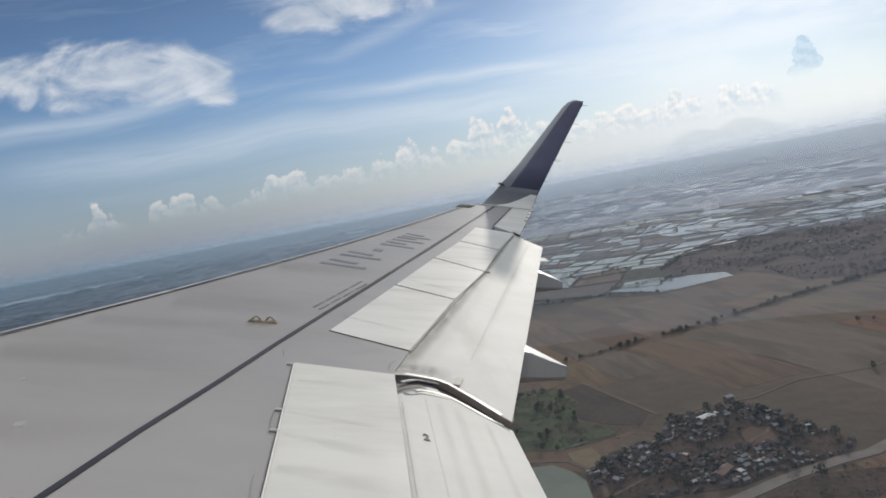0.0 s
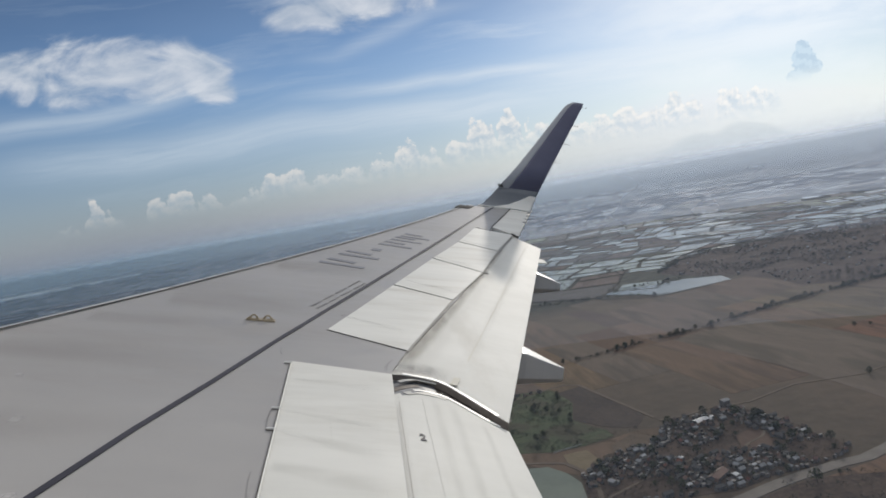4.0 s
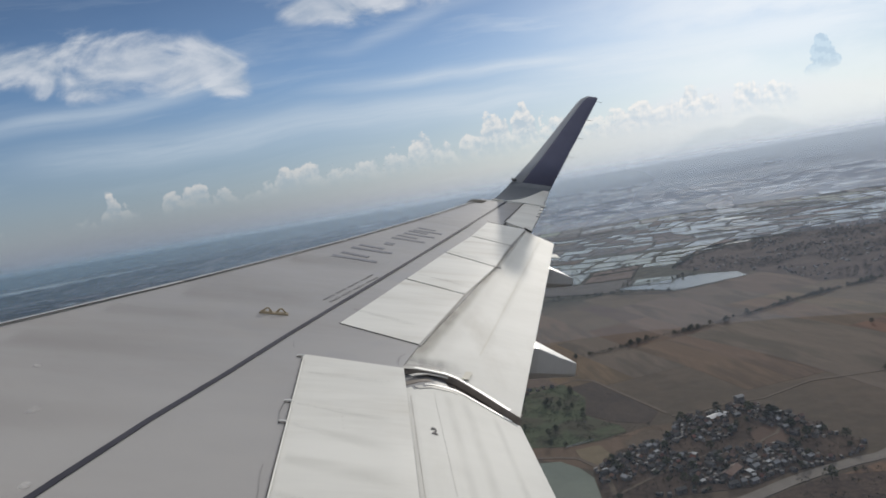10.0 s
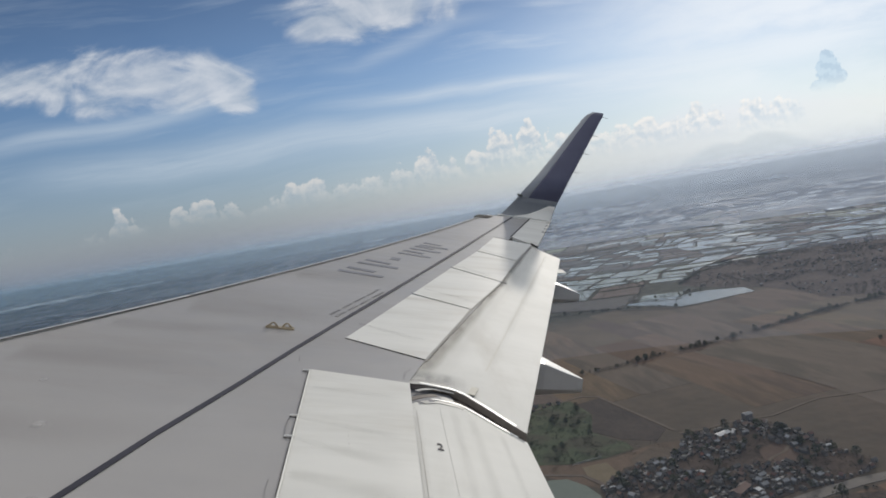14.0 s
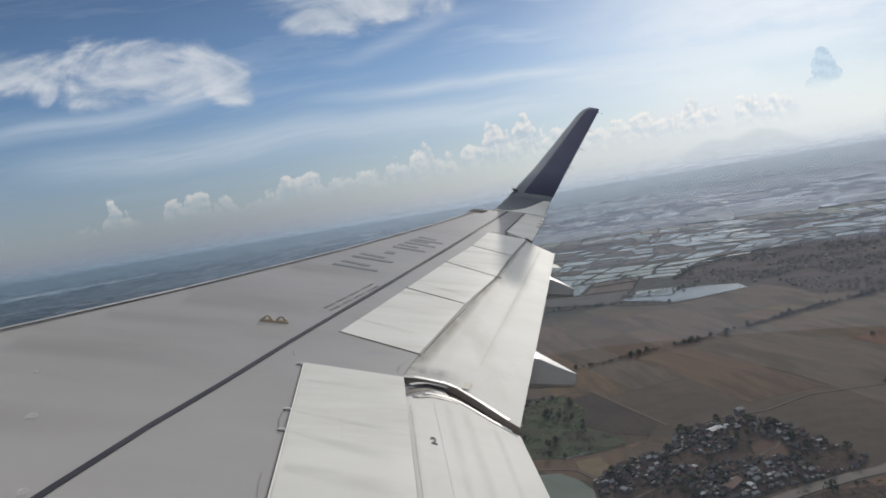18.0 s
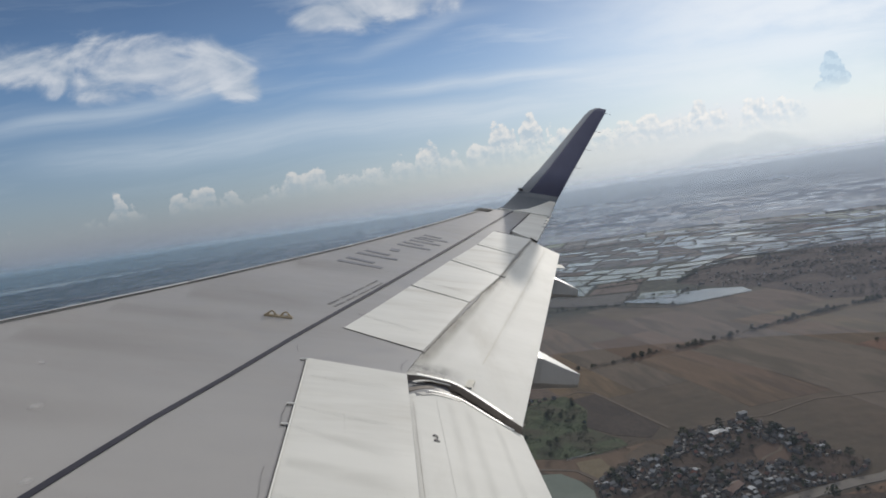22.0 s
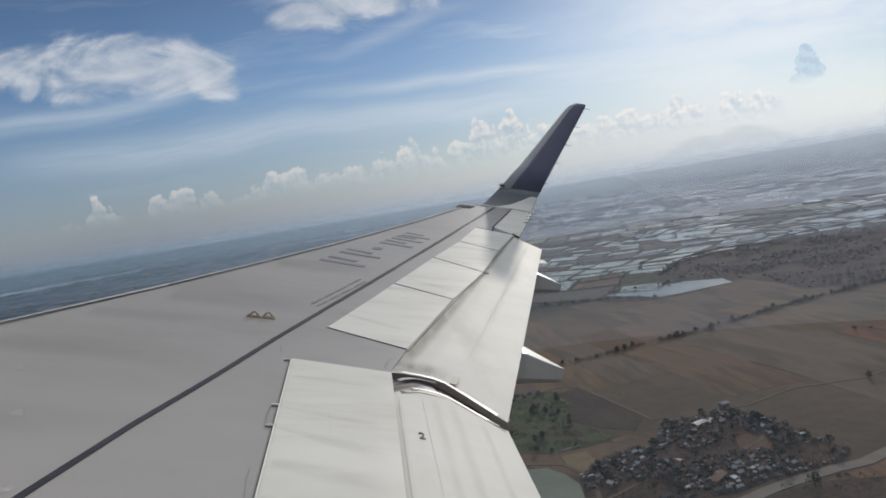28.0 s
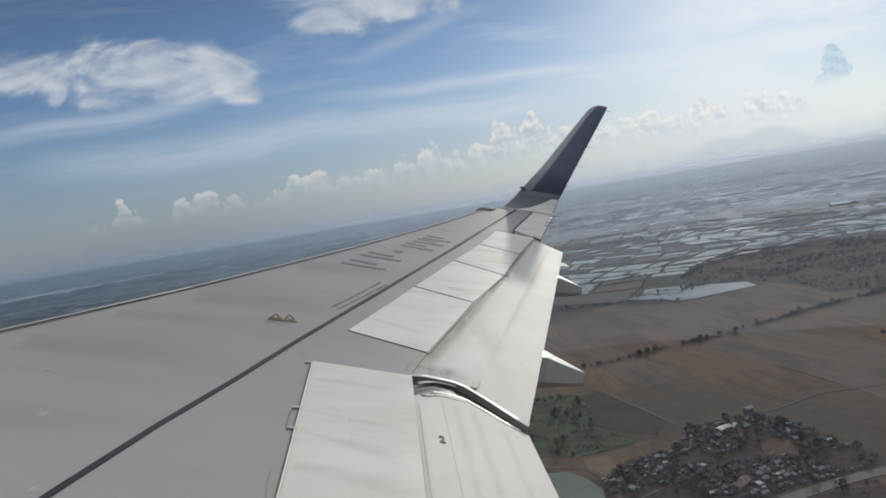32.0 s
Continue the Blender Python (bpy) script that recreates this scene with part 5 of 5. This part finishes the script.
# trees: trunk, limbs and a ragged crown of small leaf clumps
def tree_meshes(seed, height):
    r = random.Random(seed)
    bm = tube([(0, 0, 0), (r.uniform(-0.2, 0.2), 0, height * 0.3), (r.uniform(-0.5, 0.5), r.uniform(-0.4, 0.4), height * 0.6)], [0.28, 0.2, 0.1], 6)
    for k in range(4):
        a = r.uniform(0, math.tau)
        limb = tube([(0, 0, height * 0.32), (math.cos(a) * height * 0.14, math.sin(a) * height * 0.14, height * 0.5), (math.cos(a) * height * 0.26, math.sin(a) * height * 0.26, height * 0.62)], [0.12, 0.08, 0.04], 5)
        me = bpy.data.meshes.new("limb")
        limb.to_mesh(me), limb.free()
        bm.from_mesh(me)
        bpy.data.meshes.remove(me)
    verts, faces = [], []
    for k in range(230):
        a, e, d = r.uniform(0, math.tau), r.uniform(-0.9, 1.4), r.uniform(0.3, 1.0) ** 0.5
        lobe = 1 + 0.28 * math.sin(3 * a + seed) + 0.15 * math.sin(5 * a + 2 * seed)
        c = Vector((math.cos(a) * math.cos(e) * height * 0.40 * d * lobe, math.sin(a) * math.cos(e) * height * 0.40 * d * lobe, height * 0.56 + math.sin(e) * height * 0.40 * d))
        s = r.uniform(0.35, 0.8) * height * 0.085
        o = len(verts)
        for q in range(4):
            verts.append(c + Vector((r.uniform(-1, 1), r.uniform(-1, 1), r.uniform(-0.8, 0.8))) * s * 1.6)
        faces += [(o, o + 1, o + 2), (o, o + 2, o + 3), (o, o + 3, o + 1), (o + 1, o + 3, o + 2)]
    return bm, verts, faces


def make_tree(seed, height, label):
    root = new("tree")
    bm, verts, faces = tree_meshes(seed, height)
    part("trunk", bm, LAND["bark"], root)
    mesh_ob("crown", verts, faces, LAND["leaf"], root)
    return tagged(root, label, "tree", "trees of the plain")


TREES = [make_tree(s, h, label) for s, h, label in ((1, 6, "dark green broad-crowned tree in a hedgerow"), (2, 8, "tall dark green tree with ragged crown"), (3, 4, "small dark shrubby tree"), (4, 7, "dark green tree with uneven crown"))]
used = set()


def plant(x, y, r):
    k = r.randrange(4)
    m = Matrix.LocRotScale((x, y, GROUND), Euler((0, 0, r.uniform(0, 6.28))), None)
    if k not in used:
        used.add(k)
        TREES[k].matrix_basis = m
        return TREES[k]
    ob = copy_thing(TREES[k], m)
    s = r.uniform(0.7, 1.25)
    ob.scale = (s, s, s * r.uniform(0.85, 1.1))
    return ob


# a broken hedgerow across the brown fields, and trees about
HEDGE = [(234, 842), (287, 850), (349, 866), (417, 870), (466, 885), (567, 914), (679, 939), (760, 952), (971, 984)]


def hedge_density(x):
    return 0.55 + 1.5 * noise.noise((x / 38, 3.0, 1.0)) + (0.25 if x > 560 else 0.0)


for (ax, ay), (bx, by) in zip(HEDGE, HEDGE[1:]):
    n = int(math.hypot(bx - ax, by - ay) / 6.5)
    for k in range(n):
        x = lerp(ax, bx, k / n)
        if rng.random() < hedge_density(x):
            plant(x + rng.uniform(-3, 3), lerp(ay, by, k / n) + rng.uniform(-3, 3), rng)
for k in range(95):
    x, y = rng.uniform(130, 340), rng.uniform(435, 600)
    if inside((x, y), VILLAGE) and not inside((x, y), SQUARE):
        plant(x, y, rng)
for k in range(45):
    x, y = rng.uniform(110, 200), rng.uniform(570, 765)
    if inside((x, y), GREEN) and noise.noise((x / 25, y / 25, 4.0)) > -0.05:
        plant(x, y, rng)
for x, y in ((560, 742), (575, 735), (421, 476), (300, 428), (280, 424), (455, 590), (236, 846)):
    plant(x, y, rng)
for a, b, n in (((277, 1290), (426, 1228), 10), ((426, 1228), (520, 1146), 6), ((470, 1275), (610, 1268), 10), ((610, 1375), (713, 1490), 10), ((713, 1492), (843, 1566), 8)):
    for k in range(n):
        plant(lerp(a[0], b[0], k / n) + rng.uniform(-7, 7), lerp(a[1], b[1], k / n) + rng.uniform(-7, 7), rng)

# woods further off, joined
woods = Heap()
base_v, base_f = tree_meshes(9, 9)[1:]
base_v, base_f = base_v[:240], base_f[:240]


def clump(x, y, s, r, full=True):
    a = r.uniform(0, 6.28)
    c, sn = math.cos(a) * s, math.sin(a) * s
    m = 240 if full else 88
    woods.add([far(x + v.x * c - v.y * sn, y + v.x * sn + v.y * c, (v.z - 1.6) * s) for v in base_v[:m]], base_f[:m])


for k in range(2000):
    x, y = rng.uniform(130, 340), rng.uniform(435, 600)
    if inside((x, y), VILLAGE) and not inside((x, y), SQUARE):
        clump(x, y, rng.uniform(0.14, 0.46), rng, False)
for k in range(4200):
    x, y = rng.uniform(110, 225), rng.uniform(560, 765)
    if inside((x, y), GREEN) and noise.noise((x / 16, y / 16, 6.0)) > -0.12 or 178 < x < 224 and 555 < y < 590 and rng.random() < 0.3:
        clump(x, y, rng.uniform(0.10, 0.34), rng, False)
for a, b in tree_rows:
    n = int(math.hypot(b[0] - a[0], b[1] - a[1]) / 9)
    for k in range(n):
        clump(lerp(a[0], b[0], k / n) + rng.uniform(-4, 4), lerp(a[1], b[1], k / n) + rng.uniform(-4, 4), rng.uniform(0.2, 1.0) ** 1.5, rng, False)
for (ax, ay), (bx, by) in zip(HEDGE, HEDGE[1:]):
    n = int(math.hypot(bx - ax, by - ay) / 3)
    for k in range(n):
        x = lerp(ax, bx, k / n)
        for q in range(int(9 * max(0.12, min(1.0, hedge_density(x))))):
            clump(x + rng.uniform(-3, 3), lerp(ay, by, k / n) + rng.uniform(-5, 5), rng.uniform(0.25, 0.66), rng, False)
for a, b, n in (((250, 1298), (426, 1230), 110), ((426, 1230), (520, 1144), 70), ((470, 1278), (612, 1268), 90), ((612, 1376), (713, 1492), 110), ((713, 1492), (850, 1566), 100), ((850, 1562), (1219, 1565), 170)):
    for k in range(n):
        clump(lerp(a[0], b[0], k / n) + rng.uniform(-8, 8), lerp(a[1], b[1], k / n) + rng.uniform(-8, 8), rng.uniform(0.35, 0.9), rng, False)
for k in range(12000):
    x, y = rng.uniform(600, 1700), rng.uniform(960, 1640)
    if inside((x, y), HAMLET) and noise.noise((x / 90, y / 60, 2.0)) > -0.02:
        clump(x, y, rng.uniform(0.5, 1.1), rng, False)
for k in range(11000):
    y = 1340 * (6.5 ** rng.random())
    x = rng.uniform(-0.6, 0.95) * y
    if noise.noise((x / 700 + 0.4 * y / 700, y / 170, 8.0)) > 0.12 and not inside((x, y), OPEN):
        clump(x, y, rng.uniform(0.8, 1.9) * (1 if y < 3000 else 1.6), rng, False)
for k in range(420):
    x, y = rng.uniform(235, 620), rng.uniform(385, 490)
    if y < 428 + max(0.0, x - 320) * 0.2 and noise.noise((x / 40, y / 25, 1.0)) > -0.1:
        clump(x, y, rng.uniform(0.35, 0.85), rng, False)
woods.out("woods", surface("far_leaves", (0.024, 0.026, 0.018), (0.045, 0.047, 0.030), (1, 1, 1), 8, 0.9, spec=0.05), "dark scattered woods and hedges far off", "woods")
for poly, kind, label in ((VILLAGE, "scrub", "scrubby dark village ground"), (HAMLET, "floor", "dark scrub ground of a wooded hamlet")):
    plot_ob("scrub", poly, 0.25, LAND[kind], label, "ground", "scrub")


plot_ob("field", SQUARE, 0.31, LAND["burnt"], "bare brown square among the houses", "field", "fields of the plain")
plot_ob("field", BURNT, 0.17, LAND["char"], "dark field of burnt stubble beside the village", "field", "fields of the plain")
plot_ob("field", GREEN, 0.21, LAND["grass"], "rough green grass and scrub beside the village", "field", "fields of the plain")
plot_ob("field", [(188, 559), (212, 576), (226, 561), (220, 540), (201, 527), (184, 542)], 0.36, LAND["burnt"], "low tan mound of dry grass", "field", "fields of the plain")
plot_ob("field", [(146, 563), (167, 563), (169, 534), (154, 520), (144, 536)], 0.36, LAND["tan"], "tan patch of dry grass beside the pond", "field", "fields of the plain")
plot_ob("field", [(86, 590), (112, 592), (138, 572), (176, 570), (220, 582), (240, 575), (224, 550), (178, 545), (146, 517), (112, 562), (90, 568)], 0.08, LAND["olive"], "worn brown ground round the village", "field", "fields of the plain")
plot_ob("scrub", [(238, 421), (274, 429), (330, 430), (420, 455), (640, 485), (700, 430), (300, 385), (220, 400)], 0.16, LAND["scrub"], "dark scrubby ground beside the road", "ground", "scrub")
plot_ob("field", [(290, 428), (330, 434), (400, 455), (380, 430), (330, 415)], 0.22, LAND["red"], "reddish brown patch beside the road", "field", "fields of the plain")
sheds = Heap()
for k in range(900):
    x, y = rng.uniform(130, 340), rng.uniform(435, 600)
    if inside((x, y), VILLAGE) and not inside((x, y), SQUARE) and noise.noise((x / 45, y / 45, 5.0)) > -0.2:
        w, d, h, a = rng.uniform(1.2, 3.2), rng.uniform(1.2, 2.6), rng.uniform(1.6, 2.6), rng.uniform(0, 3.14)
        pts = [turned(px * w, py * d, a, x, y) for px, py in ((-0.5, -0.5), (0.5, -0.5), (0.5, 0.5), (-0.5, 0.5))]
        sheds.add([(*p, GROUND + h + (0.4 if i < 2 else 0)) for i, p in enumerate(pts)] + [(*p, GROUND) for p in pts], [(0, 1, 2, 3), (0, 4, 5, 1), (1, 5, 6, 2), (2, 6, 7, 3), (3, 7, 4, 0)])
for k in range(620):
    x, y = rng.uniform(560, 1300), rng.uniform(1010, 1560)
    if inside((x, y), HAMLET) and noise.noise((x / 120, y / 90, 7.0)) > -0.05:
        w, d, h, a = rng.uniform(2, 5.5), rng.uniform(2, 4), rng.uniform(1.6, 2.8), rng.uniform(0, 3.14)
        pts = [turned(px * w, py * d, a, x, y) for px, py in ((-0.5, -0.5), (0.5, -0.5), (0.5, 0.5), (-0.5, 0.5))]
        sheds.add([(*p, GROUND + h + (1.0 if i < 2 else 0)) for i, p in enumerate(pts)] + [(*p, GROUND) for p in pts], [(0, 1, 2, 3), (0, 4, 5, 1), (1, 5, 6, 2), (2, 6, 7, 3), (3, 7, 4, 0)])
sheds.out("sheds", surface("mixed_sheds", (0.05, 0.045, 0.04), (0.16, 0.15, 0.14), (1, 1, 1), 3.0, 0.8, island=True, random_amount=0.8), "small lean-to sheds and yard clutter", "shed")


# houses: walls, a pitched roof, door and windows
def make_house(w, d, h, rise, roof, label):
    root = new("house")
    bm = bmesh.new()
    bmesh.ops.create_cube(bm, size=1, matrix=Matrix.Translation((0, 0, h / 2)) @ Matrix.Diagonal((w, d, h, 1)))
    part("wall", bm, LAND["plaster"], root)
    e = 0.6
    for side in (-1, 1):
        v = [(-w / 2 - e, side * (d / 2 + e), h - 0.15), (w / 2 + e, side * (d / 2 + e), h - 0.15), (w / 2 + e, 0, h + rise), (-w / 2 - e, 0, h + rise)]
        v += [(x, y, z - 0.15) for x, y, z in v]
        mesh_ob("roof_slope", v, [(0, 1, 2, 3), (7, 6, 5, 4), (0, 4, 5, 1), (1, 5, 6, 2), (2, 6, 7, 3), (3, 7, 4, 0)], roof, root)
    for x in (-w / 2, w / 2):
        mesh_ob("gable", [(x, -d / 2, h), (x, d / 2, h), (x, 0, h + rise - 0.1), (x * 0.98, -d / 2, h), (x * 0.98, d / 2, h), (x * 0.98, 0, h + rise - 0.1)], [(0, 1, 2), (5, 4, 3), (0, 3, 4, 1), (1, 4, 5, 2), (2, 5, 3, 0)], LAND["plaster"], root)
    for x in (-w * 0.28, w * 0.28):
        bm = bmesh.new()
        bmesh.ops.create_cube(bm, size=1, matrix=Matrix.Translation((x, -d / 2 - 0.02, h * 0.55)) @ Matrix.Diagonal((1.2, 0.12, 1.1, 1)))
        part("window", bm, LAND["old"], root)
    bm = bmesh.new()
    bmesh.ops.create_cube(bm, size=1, matrix=Matrix.Translation((0, -d / 2 - 0.02, 1.02)) @ Matrix.Diagonal((0.95, 0.12, 2.04, 1)))
    part("door", bm, LAND["bark"], root)
    return tagged(root, label, "house", "village houses")


HOUSES = [make_house(7, 5.5, 2.8, 1.6, LAND["tile"], "small village house with red clay tile roof"),
          make_house(9, 6, 3.0, 1.2, LAND["tin"], "village house with pale metal roof"),
          make_house(6, 5, 2.6, 1.3, LAND["old"], "small house with weathered dark roof"),
          make_house(8, 6.5, 3.0, 1.8, LAND["brown"], "village house with brownish tile roof"),
          make_house(12, 5, 2.8, 1.0, LAND["old"], "long low building with dark roof"),
          make_house(4.5, 3.5, 2.4, 0.7, LAND["white"], "small shed with whitish metal roof")]
house_used = set()
placed = [(230, 462), (272, 565), (309, 590)]
for size, roof, label, spot, turn in (((17, 7.5, 3.2, 2.0), "tile", "long hall with reddish tile roof among the houses", (230, 462), 35), ((13, 6.5, 3.4, 1.0), "white", "large shed with whitish metal roof", (272, 565), 20), ((7, 6, 6.2, 1.2), "tin", "two-storey house with pale metal roof at the village edge", (309, 590), 10)):
    make_house(*size, LAND[roof], label).matrix_basis = pose(*spot, GROUND, 0, 0, turn)


def settle(x, y, r):
    if inside((x, y), SQUARE) or any((x - a) ** 2 + (y - b) ** 2 < 34 for a, b in placed):
        return
    placed.append((x, y))
    k = r.choice((0, 1, 2, 2, 2, 2, 3, 3, 3, 4, 4, 5))
    turn = 22 * noise.noise((x / 90, y / 90, 4.0)) + r.uniform(-5, 5) + 12
    s = r.uniform(0.6, 1.0)
    m = Matrix.LocRotScale((x, y, GROUND), Euler((0, 0, radians(r.choice((0, 90)) + turn))), (s * r.uniform(0.8, 1.2), s, r.uniform(0.8, 1.15)))
    if k not in house_used:
        house_used.add(k)
        HOUSES[k].matrix_basis = m
    else:
        copy_thing(HOUSES[k], m)


for k in range(1500):
    x, y = rng.uniform(130, 340), rng.uniform(435, 600)
    if inside((x, y), VILLAGE) and noise.noise((x / 45, y / 45, 5.0)) > -0.16 and len(placed) < 262:
        settle(x, y, rng)
for x, y in ((130, 742), (137, 748), (146, 741), (152, 751), (160, 744), (168, 750), (177, 746), (120, 750), (141, 757)):
    settle(x, y, rng)
for k in range(300):
    x, y = rng.uniform(620, 1500), rng.uniform(1100, 1600)
    if inside((x, y), HAMLET) and len(placed) < 294:
        settle(x, y, rng)


# a short pale fence beside the pond
fence = new("fence")
fence.matrix_basis = Matrix.Translation((141, 571, GROUND))
for k in range(15):
    bm = bmesh.new()
    bmesh.ops.create_cube(bm, size=1, matrix=Matrix.Translation((1.8 * k, 0.3 * k, 0.9)) @ Matrix.Diagonal((0.35, 0.35, 1.8, 1)))
    part("post", bm, LAND["white"], fence)
bm = bmesh.new()
bmesh.ops.create_cube(bm, size=1, matrix=pose(12.6, 2.1, 1.3, 0, 0, 9.46) @ Matrix.Diagonal((25.4, 0.12, 0.3, 1)))
part("rail", bm, LAND["white"], fence)
tagged(fence, "short pale post fence beside the village pond", "fence")
